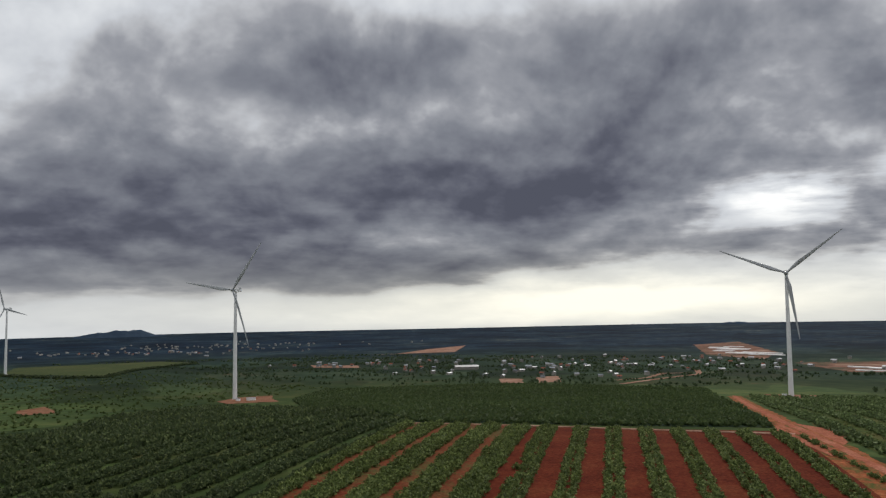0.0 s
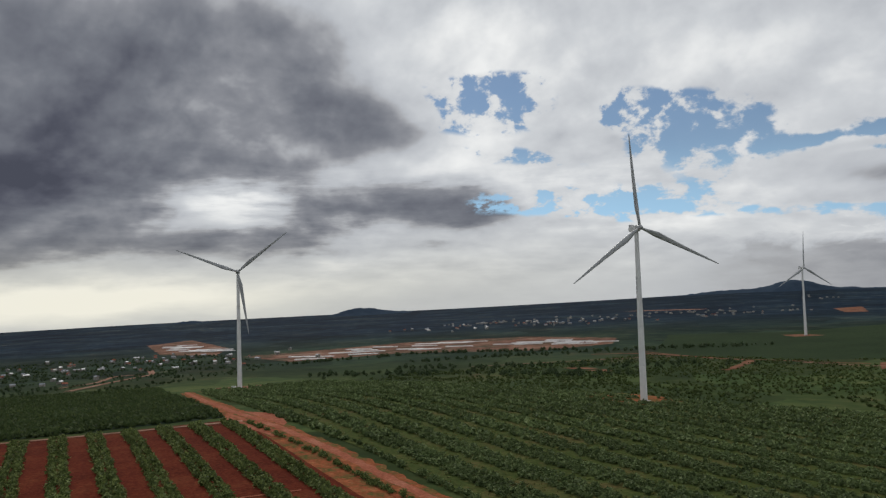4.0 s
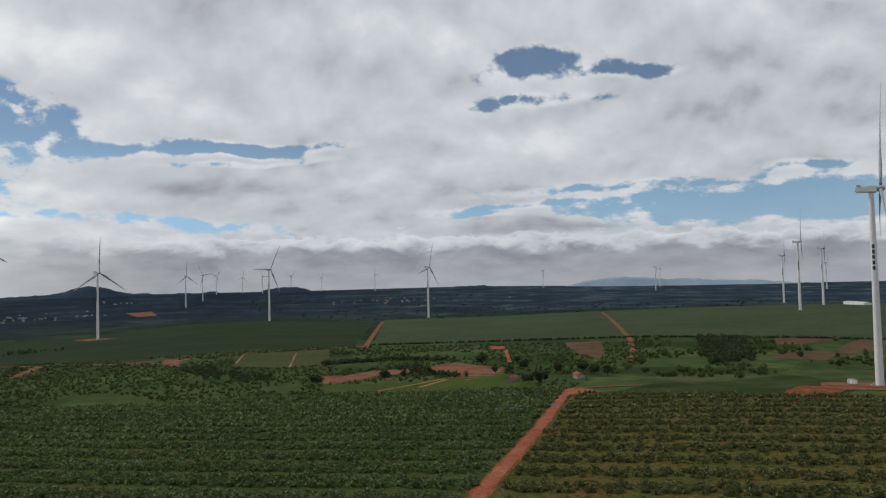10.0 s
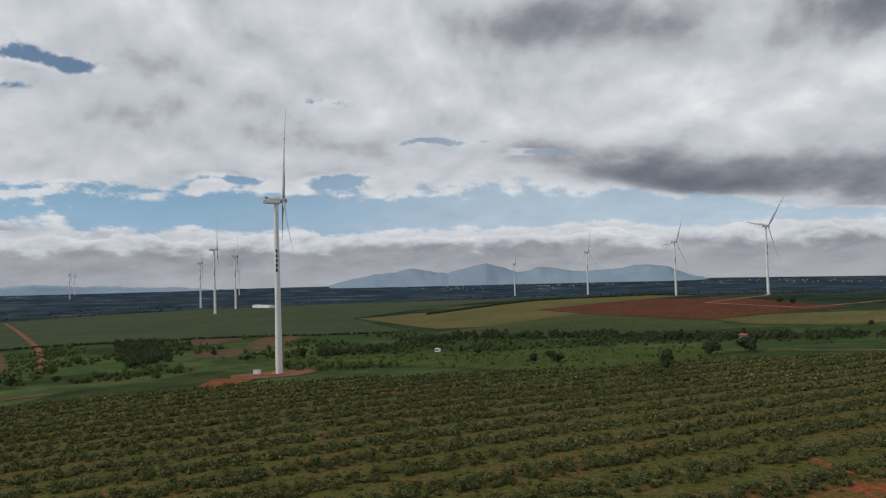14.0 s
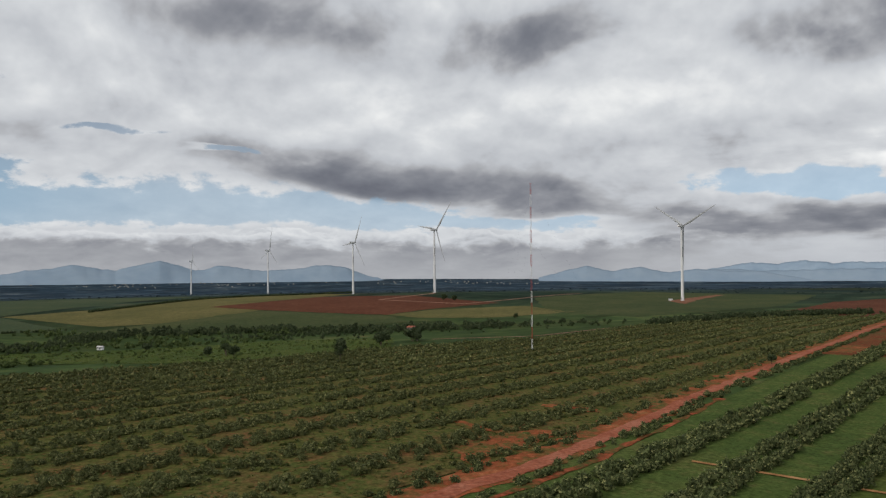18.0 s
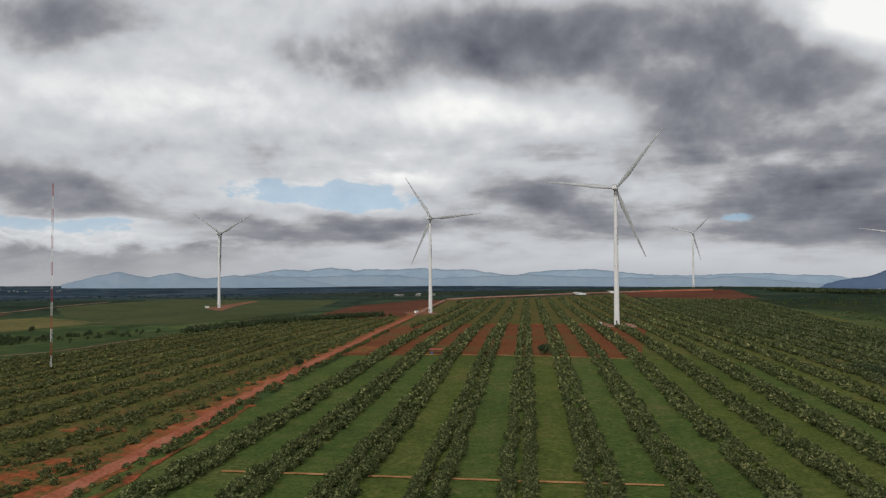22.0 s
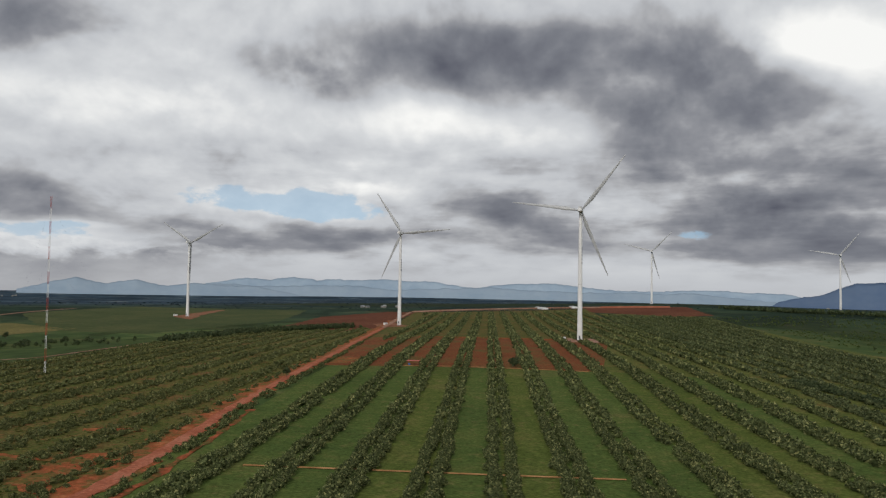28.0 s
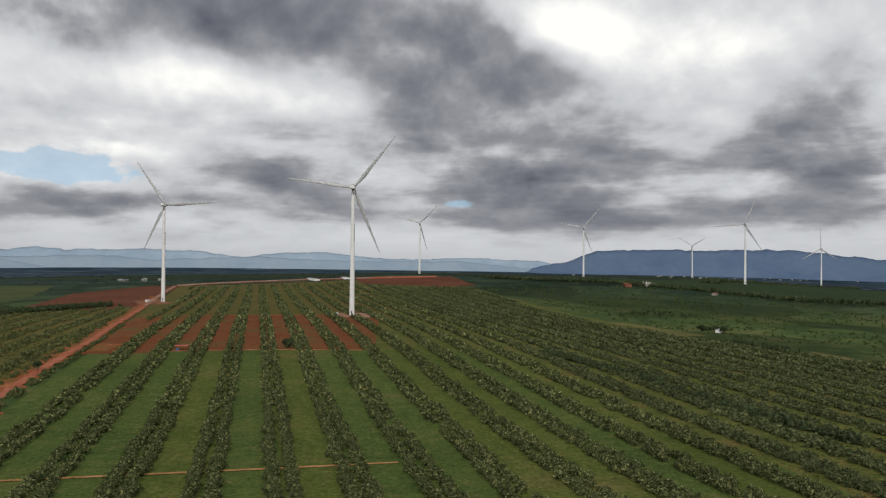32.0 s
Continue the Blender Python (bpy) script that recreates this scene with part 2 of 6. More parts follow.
def make_world():
    w = bpy.data.worlds.new("world")
    scene.world = w
    w.use_nodes = True
    nt = w.node_tree
    nt.nodes.clear()

    def add(a, b):
        return math_node(nt, "ADD", a, b)

    def mul(a, b, clamp=False):
        return math_node(nt, "MULTIPLY", a, b, clamp=clamp)

    def mad(a, b, c, clamp=False):
        return math_node(nt, "MULTIPLY_ADD", a, b, c, clamp=clamp)

    def smooth(v, lo, hi):
        n = nt.nodes.new("ShaderNodeMapRange")
        n.interpolation_type = "SMOOTHSTEP"
        link(nt, v, n.inputs[0])
        n.inputs[1].default_value, n.inputs[2].default_value = lo, hi
        return n.outputs[0]

    def blend(f, a, b):
        n = nt.nodes.new("ShaderNodeMix")
        link(nt, f, n.inputs[0])
        for i, v in ((2, a), (3, b)):
            if isinstance(v, (int, float)):
                n.inputs[i].default_value = v
            else:
                link(nt, v, n.inputs[i])
        return n.outputs[0]

    d = vec_node(nt, "NORMALIZE", nt.nodes.new("ShaderNodeTexCoord").outputs["Generated"])
    c, s = math.cos(radians(-94)), math.sin(radians(-94))
    ax = vec_node(nt, "DOT_PRODUCT", d, (c, -s, 0.0))
    ay = vec_node(nt, "DOT_PRODUCT", d, (s, c, 0.0))
    az = vec_node(nt, "DOT_PRODUCT", d, (0.0, 0.0, 1.0))
    a = mul(math_node(nt, "ARCTAN2", ax, ay), 57.296)
    e = mul(math_node(nt, "ARCSINE", az), 57.296)

    # a level cloud sheet overhead: the way to it grows long towards the horizon
    def sheet(soft, shift=(0.0, 0.0)):
        far = math_node(nt, "DIVIDE", 1.0, add(math_node(nt, "MAXIMUM", az, -0.04), soft))
        n = nt.nodes.new("ShaderNodeCombineXYZ")
        link(nt, mad(ax, far, shift[0]), n.inputs[0])
        link(nt, mad(ay, far, shift[1]), n.inputs[1])
        return n.outputs[0]

    # heaped clouds: rounder overhead, flattened by distance low down
    def heaps(lift):
        up = math_node(nt, "LOGARITHM", add(math_node(nt, "MAXIMUM", az, -0.03), 0.14), 2.71828)
        n = nt.nodes.new("ShaderNodeCombineXYZ")
        link(nt, ax, n.inputs[0]), link(nt, ay, n.inputs[1])
        link(nt, mad(up, 0.5, lift), n.inputs[2])
        return n.outputs[0]

    flat, thick, above = sheet(0.07), heaps(0.0), heaps(0.035)
    n_mass = noise_node(nt, thick, 5.0, 5, 0.5, 0.15)
    n_big = noise_node(nt, thick, 2.4, 3, 0.45, 0.0).outputs["Fac"]
    n_lit = noise_node(nt, above, 5.0, 5, 0.5, 0.15).outputs["Fac"]
    n_soft = n_mass.outputs["Fac"]
    n_fine = noise_node(nt, thick, 17.0, 5, 0.55, 0.2).outputs["Fac"]
    n_sheet = noise_node(nt, flat, 1.1, 5, 0.55, 0.1).outputs["Fac"]
    n_puff = noise_node(nt, thick, 22.0, 5, 0.6, 0.1).outputs["Fac"]
    place = nt.nodes.new("ShaderNodeCombineXYZ")
    link(nt, a, place.inputs[0]), link(nt, e, place.inputs[1])
    warp = vec_node(nt, "MULTIPLY", vec_node(nt, "SUBTRACT", n_mass.outputs["Color"], (0.5, 0.5, 0.5)), (9.0, 2.6, 0.0))
    where = vec_node(nt, "ADD", place.outputs[0], warp)

    def blobs(rows, start, src):
        total = start
        for ba, be, wa, we, amp, slope in rows:
            t = vec_node(nt, "SUBTRACT", src, (ba, be, 0.0))
            u = vec_node(nt, "DOT_PRODUCT", t, (1 / wa, 0.0, 0.0))
            v = vec_node(nt, "DOT_PRODUCT", t, (-slope / we, 1 / we, 0.0))
            g = math_node(nt, "POWER", 0.3679, mad(u, u, mul(v, v)))
            total = mad(g, amp, total)
        return total

    # dark decks with broken edges in front of a brighter sheet
    low = smooth(e, -1.0, 5.0)
    centred = lambda v: math_node(nt, "SUBTRACT", v, 0.5)
    deck = blobs([*STORM_DECK, *STORM_EDGE, *WEST_DECK, *NORTH_DECK, *EAST_DECK, *HIGH_EAST_DECK, *FAR_EAST_DECK], -0.08, where)
    edge = mad(centred(n_big), 0.75, mad(centred(n_mass.outputs["Fac"]), 1.25, mad(centred(n_fine), 0.4, deck)))
    strip = nt.nodes.new("ShaderNodeCombineXYZ")
    link(nt, mul(a, 0.15), strip.inputs[0]), link(nt, mul(e, 0.75), strip.inputs[1])
    bands = centred(noise_node(nt, strip.outputs[0], 1.0, 6, 0.58, 0.1).outputs["Fac"])
    aside = math_node(nt, "SUBTRACT", 1.0, mul(smooth(a, -44.0, -30.0), math_node(nt, "SUBTRACT", 1.0, smooth(a, 58.0, 80.0))))
    aside = mul(aside, mul(smooth(e, 0.0, 1.6), math_node(nt, "SUBTRACT", 1.0, smooth(e, 7.0, 12.0))))
    edge = mad(mul(bands, aside), 1.5, edge)
    dark = smooth(edge, -0.02, 0.95)
    rim = math_node(nt, "SUBTRACT", n_soft, n_lit)
    relief = mad(rim, 2.0, mad(centred(n_fine), 0.5, mul(centred(n_sheet), 0.15)))
    relief = mul(relief, mad(low, 0.75, 0.25))
    bright = blobs([*SOUTH_GLOW, *NORTH_GLOW, *EAST_GLOW], 0.7, where)
    bright = mad(relief, 0.55, mad(centred(n_big), 0.25, mad(mul(bands, aside), 0.45, bright)))
    deep = mad(relief, 0.75, mad(math_node(nt, "MINIMUM", edge, 2.1), -0.2, mad(smooth(a, 0.0, 40.0), 0.05, 0.57)))
    light = blend(dark, bright, math_node(nt, "MAXIMUM", deep, 0.03))
    # the far bank of heaped clouds: lit tops, grey feet
    roll = nt.nodes.new("ShaderNodeCombineXYZ")
    link(nt, mul(a, 0.34), roll.inputs[0]), link(nt, mul(e, 0.8), roll.inputs[1])
    heap = noise_node(nt, roll.outputs[0], 1.0, 6, 0.58, 0.3).outputs["Fac"]
    top = mad(a, -0.008, 3.25)
    over = mad(centred(heap), 3.4, math_node(nt, "SUBTRACT", top, e))
    window = mul(smooth(a, -50.0, -28.0), math_node(nt, "SUBTRACT", 1.0, smooth(a, 62.0, 84.0)))
    bank = mul(smooth(over, -0.05, 0.25), window)
    shade = mad(dark, -0.25, mad(smooth(over, 0.0, 1.5), -0.34, mad(centred(n_fine), 0.3, 0.84)))
    light = blend(bank, light, shade)
    # haze low down
    haze = mul(math_node(nt, "SUBTRACT", 1.0, smooth(e, -1.2, 2.4)), 0.7)
    light = blend(mul(haze, smooth(a, -55.0, -25.0)), light, 0.575)
    # holes to the blue
    hole = blobs([*WEST_HOLES, *LOW_WEST_HOLES, *MID_HOLES, *NORTH_HOLES], 0.0, where)
    puffy = math_node(nt, "SUBTRACT", 1.0, smooth(a, -48.0, -34.0))
    capped = blend(puffy, hole, math_node(nt, "MINIMUM", hole, 0.8))
    cover = mad(centred(n_puff), mad(puffy, -2.8, -3.2), capped)
    cover = smooth(cover, 0.3, 0.82)
    cover = mul(mul(cover, smooth(hole, 0.12, 0.3)), mad(smooth(e, 1.0, 6.0), 0.25, 0.65))
    cover = mul(cover, mad(smooth(a, 14.0, 38.0), -0.42, 1.0))
    cover = mul(cover, math_node(nt, "SUBTRACT", 1.0, bank))
    light = blend(mul(smooth(hole, 0.1, 0.5), math_node(nt, "SUBTRACT", 0.75, mul(dark, 0.6)), clamp=True), light, mad(centred(n_puff), 0.5, 0.8))
    cloud = ramp_node(nt, light, CLOUD_RAMP)
    cream = nt.nodes.new("ShaderNodeMix")
    cream.data_type, cream.blend_type = "RGBA", "MULTIPLY"
    link(nt, blobs([(-88, 0, 42, 3.5, 1.0, 0.0)], 0.0, where), cream.inputs[0])
    link(nt, cloud, cream.inputs[6])
    cream.inputs[7].default_value = (1.02, 0.98, 0.85, 1)
    cloud = cream.outputs[2]
    sky = nt.nodes.new("ShaderNodeTexSky")
    sky.sky_type, sky.sun_disc = "NISHITA", False
    sky.ozone_density, sky.dust_density, sky.air_density = 3.2, 0.1, 1.0
    sky.sun_elevation, sky.sun_rotation = radians(SUN_HEIGHT), radians(SUN_HEADING)
    # the clear air seen through the holes is that above the haze
    link(nt, vec_node(nt, "MAXIMUM", d, (-2.0, -2.0, 0.15)), sky.inputs["Vector"])
    b1, b2 = nt.nodes.new("ShaderNodeBackground"), nt.nodes.new("ShaderNodeBackground")
    b2.inputs[1].default_value = 1.0
    tint = nt.nodes.new("ShaderNodeMix")
    tint.data_type, tint.blend_type = "RGBA", "MULTIPLY"
    tint.inputs[0].default_value = 1.0
    link(nt, ramp_node(nt, smooth(e, 4.0, 11.0), [(0.0, (0.93, 1.05, 1.04)), (1.0, (0.93, 1.0, 1.05))]), tint.inputs[7])
    link(nt, sky.outputs[0], tint.inputs[6])
    link(nt, mad(smooth(e, 4.0, 11.0), -0.6 * SKY_STRENGTH, 1.6 * SKY_STRENGTH), b1.inputs[1])
    link(nt, tint.outputs[2], b1.inputs[0]), link(nt, cloud, b2.inputs[0])
    mix = nt.nodes.new("ShaderNodeMixShader")
    link(nt, cover, mix.inputs[0]), link(nt, b2.outputs[0], mix.inputs[1]), link(nt, b1.outputs[0], mix.inputs[2])
    out = nt.nodes.new("ShaderNodeOutputWorld")
    link(nt, mix.outputs[0], out.inputs[0])


make_world()

sun = new("sun", bpy.data.lights.new("sun", "SUN"))
sun.data.energy, sun.data.angle, sun.data.color = 1.8, radians(14), (1.0, 0.95, 0.88)
sh, se = radians(SUN_HEADING), radians(SUN_HEIGHT)
sun.matrix_world = look((0, 0, 400), Vector((0, 0, 400)) - Vector((math.sin(sh) * math.cos(se), math.cos(sh) * math.cos(se), math.sin(se))))


# ---------------------------------------------------------------- materials
def material(name, stops, scale=1.0, rough=0.9, metal=0.0, bump=0.0, scale2=None, mix2=0.35, stops2=None, per_object=0.0, detail=5.0, coords="Object", spec=0.02, fine=0.0, fine_scale=0.9):
    """Two layers of noise, coarse and fine, through colour ramps; bump from the fine one."""
    m = bpy.data.materials.new(name)
    m.use_nodes = True
    nt = m.node_tree
    bsdf = nt.nodes["Principled BSDF"]
    co = nt.nodes.new("ShaderNodeTexCoord").outputs[coords]
    n1 = noise_node(nt, co, scale, detail, 0.6, 0.2)
    def spread(v, k=1.7):
        return math_node(nt, "MULTIPLY_ADD", v, k, 0.5 - k / 2)

    col = ramp_node(nt, spread(n1.outputs["Fac"]), stops)
    if scale2:
        n2 = noise_node(nt, co, scale2, 4, 0.6)
        col2 = ramp_node(nt, spread(n2.outputs["Fac"]), stops2 or stops)
        mx = nt.nodes.new("ShaderNodeMix")
        mx.data_type = "RGBA"
        mx.inputs[0].default_value = mix2
        link(nt, col, mx.inputs[6]), link(nt, col2, mx.inputs[7])
        col = mx.outputs[2]
    if per_object:
        info = nt.nodes.new("ShaderNodeObjectInfo")
        hs = nt.nodes.new("ShaderNodeHueSaturation")
        link(nt, math_node(nt, "MULTIPLY_ADD", info.outputs["Random"], per_object, 1 - per_object / 2), hs.inputs["Value"])
        link(nt, col, hs.inputs["Color"])
        col = hs.outputs[0]
    if fine:
        n4 = noise_node(nt, co, fine_scale, 3, 0.7)
        hs = nt.nodes.new("ShaderNodeHueSaturation")
        link(nt, math_node(nt, "MULTIPLY_ADD", spread(n4.outputs["Fac"], 2.2), 2 * fine, 1 - fine), hs.inputs["Value"])
        link(nt, col, hs.inputs["Color"])
        col = hs.outputs[0]
    link(nt, col, bsdf.inputs["Base Color"])
    bsdf.inputs["Roughness"].default_value, bsdf.inputs["Metallic"].default_value = rough, metal
    if "Specular IOR Level" in bsdf.inputs:
        bsdf.inputs["Specular IOR Level"].default_value = spec
    if bump:
        b = nt.nodes.new("ShaderNodeBump")
        b.inputs["Strength"].default_value, b.inputs["Distance"].default_value = 0.6, bump
        n3 = noise_node(nt, co, (scale2 or scale) * 1.5, 4, 0.65)
        link(nt, n3.outputs["Fac"], b.inputs["Height"])
        link(nt, b.outputs[0], bsdf.inputs["Normal"])
    return m


def mix_c(a, b, t):
    return tuple(x + (y - x) * t for x, y in zip(a, b))


def leaf_material(name, dark, lit, rough=0.7, tip=(0.16, 0.15, 0.06)):
    """Foliage: every leaf clump has a shade of its own."""
    m = bpy.data.materials.new(name)
    m.use_nodes = True
    nt = m.node_tree
    bsdf = nt.nodes["Principled BSDF"]
    geo = nt.nodes.new("ShaderNodeNewGeometry")
    col = ramp_node(nt, geo.outputs["Random Per Island"], [(0.0, dark), (0.45, mix_c(dark, lit, 0.35)), (0.78, lit), (0.92, mix_c(lit, tip, 0.5)), (1.0, tip)])
    big = noise_node(nt, nt.nodes.new("ShaderNodeTexCoord").outputs["Object"], 0.02, 3)
    hs = nt.nodes.new("ShaderNodeHueSaturation")
    link(nt, math_node(nt, "MULTIPLY_ADD", big.outputs["Fac"], 1.1, 0.72), hs.inputs["Value"])
    link(nt, col, hs.inputs["Color"])
    link(nt, hs.outputs[0], bsdf.inputs["Base Color"])
    bsdf.inputs["Roughness"].default_value, bsdf.inputs["Specular IOR Level"].default_value = rough, 0.08
    thin = nt.nodes.new("ShaderNodeBsdfTranslucent")
    link(nt, hs.outputs[0], thin.inputs["Color"])
    both = nt.nodes.new("ShaderNodeMixShader")
    both.inputs[0].default_value = 0.3
    link(nt, bsdf.outputs[0], both.inputs[1]), link(nt, thin.outputs[0], both.inputs[2])
    link(nt, both.outputs[0], nt.nodes["Material Output"].inputs[0])
    return m


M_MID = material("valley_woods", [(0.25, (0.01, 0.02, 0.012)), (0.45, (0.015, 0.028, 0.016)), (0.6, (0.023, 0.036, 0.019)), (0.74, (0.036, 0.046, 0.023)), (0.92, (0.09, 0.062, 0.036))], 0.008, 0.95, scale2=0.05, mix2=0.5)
M_GRASS = material("mown_grass", [(0.25, (0.04, 0.062, 0.017)), (0.42, (0.052, 0.078, 0.02)), (0.56, (0.064, 0.088, 0.023)), (0.68, (0.085, 0.095, 0.028)), (0.8, (0.12, 0.1, 0.04))], 0.02, 0.95, bump=0.1, scale2=0.25, mix2=0.5, fine=0.5)
M_OLIVE = material("olive_grass", [(0.25, (0.046, 0.064, 0.016)), (0.42, (0.06, 0.079, 0.018)), (0.56, (0.073, 0.09, 0.022)), (0.68, (0.095, 0.098, 0.028)), (0.8, (0.125, 0.1, 0.04))], 0.02, 0.95, bump=0.1, scale2=0.25, mix2=0.5, fine=0.5)
M_MIXED = material("grass_and_soil", [(0.22, (0.0391, 0.0527, 0.0136)), (0.4, (0.0578, 0.068, 0.017)), (0.52, (0.085, 0.0799, 0.0238)), (0.64, (0.102, 0.068, 0.0255)), (0.78, (0.1445, 0.0595, 0.0272))], 0.05, 0.95, bump=0.12, scale2=0.55, mix2=0.5, fine=0.6)
M_DRYGRASS = material("dry_grass", [(0.28, (0.046, 0.062, 0.016)), (0.45, (0.066, 0.08, 0.02)), (0.55, (0.085, 0.09, 0.025)), (0.68, (0.105, 0.09, 0.03)), (0.85, (0.15, 0.08, 0.035))], 0.05, 0.95, bump=0.12, scale2=0.55, mix2=0.5, fine=0.6)
M_DRY = material("dry_plot", [(0.3, (0.07, 0.046, 0.026)), (0.5, (0.1, 0.062, 0.037)), (0.7, (0.14, 0.09, 0.055))], 0.05, 0.95, scale2=0.3, mix2=0.5, fine=0.4)
M_FOREST = material("forest_plateau", [(0.25, (0.013, 0.02, 0.01)), (0.5, (0.019, 0.028, 0.014)), (0.7, (0.026, 0.036, 0.017)), (0.9, (0.05, 0.055, 0.025))], 0.006, 0.95, scale2=0.05, mix2=0.5)
M_MEADOW = material("meadow_green", [(0.3, (0.0374, 0.05534, 0.02772)), (0.5, (0.0476, 0.06324, 0.03142)), (0.7, (0.0612, 0.07114, 0.03511))], 0.006, 0.95, scale2=0.06, mix2=0.45, fine=0.3, fine_scale=0.3)
M_MEADOW2 = material("young_crop", [(0.3, (0.036, 0.05, 0.02)), (0.5, (0.048, 0.06, 0.023)), (0.7, (0.068, 0.072, 0.029))], 0.01, 0.95, scale2=0.12, mix2=0.45, fine=0.3, fine_scale=0.3)
M_DARKFIELD = material("dark_crop", [(0.3, (0.016, 0.028, 0.012)), (0.7, (0.028, 0.045, 0.018))], 0.01, 0.95, scale2=0.2, mix2=0.5)
M_LIME = material("lime_grass", [(0.3, (0.0387, 0.06192, 0.01376)), (0.5, (0.04988, 0.0731, 0.01634)), (0.7, (0.0731, 0.086, 0.0215))], 0.02, 0.95, scale2=0.2, mix2=0.5, fine=0.4)
M_STRAW = material("straw_crop", [(0.3, (0.08, 0.078, 0.028)), (0.5, (0.105, 0.094, 0.034)), (0.7, (0.135, 0.112, 0.044))], 0.012, 0.95, scale2=0.1, mix2=0.4, fine=0.3, fine_scale=0.3)
M_RED = material("red_earth", [(0.3, (0.06441, 0.01078, 0.005273)), (0.55, (0.09867, 0.01848, 0.00791)), (0.75, (0.1288, 0.03542, 0.01451))], 0.05, 0.95, bump=0.12, scale2=0.6, mix2=0.45, fine=0.4)
M_RED2 = material("weedy_red_earth", [(0.3, (0.12, 0.035, 0.016)), (0.48, (0.15, 0.05, 0.022)), (0.58, (0.12, 0.06, 0.025)), (0.68, (0.07, 0.07, 0.022))], 0.03, 0.95, bump=0.12, scale2=0.5, mix2=0.5, fine=0.5)
M_RED3 = material("weedy_dark_red_earth", [(0.3, (0.11, 0.026, 0.012)), (0.48, (0.135, 0.038, 0.018)), (0.58, (0.1, 0.056, 0.022)), (0.7, (0.062, 0.068, 0.022))], 0.03, 0.95, bump=0.12, scale2=0.5, mix2=0.5, fine=0.5)
M_PLOUGH = material("ploughed_earth", [(0.3, (0.075, 0.026, 0.015)), (0.7, (0.115, 0.046, 0.025))], 0.01, 0.95, scale2=0.12, mix2=0.5, fine=0.4, fine_scale=0.3)
M_ROAD = material("dirt_road", [(0.22, (0.1848, 0.04756, 0.0246)), (0.5, (0.2728, 0.0902, 0.05084)), (0.8, (0.3432, 0.1476, 0.0943))], 0.07, 0.9, bump=0.06, scale2=0.8, mix2=0.45, fine=0.3)
M_PATH = material("sandy_path", [(0.3, (0.2, 0.1, 0.04)), (0.55, (0.32, 0.17, 0.07)), (0.75, (0.38, 0.22, 0.1))], 0.15, 0.9, scale2=0.9, mix2=0.4)
M_SAND = material("pale_earth", [(0.3, (0.16, 0.08, 0.05)), (0.5, (0.23, 0.125, 0.085)), (0.7, (0.32, 0.2, 0.15))], 0.03, 0.9, scale2=0.25, mix2=0.45, fine=0.3)
M_WORKS = material("earthworks", [(0.32, (0.045, 0.05, 0.027)), (0.42, (0.1, 0.045, 0.029)), (0.55, (0.17, 0.08, 0.052)), (0.75, (0.28, 0.18, 0.13))], 0.012, 0.9, scale2=0.05, mix2=0.5)
M_VERGE = material("red_verge", [(0.3, (0.06, 0.076, 0.02)), (0.4, (0.1, 0.075, 0.026)), (0.47, (0.18, 0.058, 0.024)), (0.6, (0.25, 0.068, 0.028)), (0.75, (0.32, 0.13, 0.06))], 0.1, 0.95, bump=0.15, scale2=0.6, mix2=0.4, fine=0.35)
M_REDCUT = material("raw_red_cutting", [(0.3, (0.06, 0.07, 0.02)), (0.46, (0.1, 0.06, 0.022)), (0.54, (0.18, 0.045, 0.022)), (0.6, (0.26, 0.06, 0.028)), (0.8, (0.33, 0.12, 0.06))], 0.12, 0.95, bump=0.1, scale2=0.6, mix2=0.4, fine=0.35)
M_PAD = material("pad_earth", [(0.3, (0.1105, 0.03825, 0.0204)), (0.45, (0.17, 0.07225, 0.0425)), (0.6, (0.238, 0.119, 0.0765)), (0.75, (0.085, 0.068, 0.02975))], 0.06, 0.95, bump=0.12, scale2=0.5, mix2=0.35)
M_GRASS2 = material("bright_lane_grass", [(0.3, (0.0357, 0.051, 0.01275)), (0.5, (0.0476, 0.0646, 0.01615)), (0.62, (0.0663, 0.07225, 0.0221)), (0.75, (0.0935, 0.068, 0.0272))], 0.03, 0.95, bump=0.1, scale2=0.4, mix2=0.45, fine=0.45)
M_SHEET = material("white_film", [(0.3, (0.46, 0.43, 0.42)), (0.7, (0.62, 0.6, 0.58))], 0.05, 0.5, spec=0.3)
M_PAINT = material("tower_paint", [(0.3, (0.66, 0.66, 0.65)), (0.7, (0.75, 0.75, 0.74))], 0.15, 0.45, scale2=1.2, mix2=0.25, spec=0.4)
M_BLADE = material("blade_coat", [(0.3, (0.34, 0.35, 0.36)), (0.7, (0.42, 0.43, 0.43))], 0.3, 0.4, spec=0.4)
M_DARKMARK = material("dark_marking", [(0.3, (0.03, 0.04, 0.06)), (0.7, (0.06, 0.07, 0.09))], 0.8, 0.6)
M_CONCRETE = material("concrete", [(0.3, (0.3, 0.28, 0.26)), (0.7, (0.42, 0.4, 0.37))], 0.3, 0.85, scale2=2.0)
M_STEEL = material("galvanised_steel", [(0.3, (0.4, 0.41, 0.42)), (0.7, (0.5, 0.5, 0.5))], 1.0, 0.5, 0.6, spec=0.4)
M_REDPAINT = material("red_paint", [(0.3, (0.3, 0.03, 0.02)), (0.7, (0.4, 0.05, 0.03))], 1.0, 0.6, spec=0.4)
M_WHITEPAINT = material("white_paint", [(0.3, (0.7, 0.7, 0.68)), (0.7, (0.8, 0.8, 0.78))], 1.0, 0.6, spec=0.4)
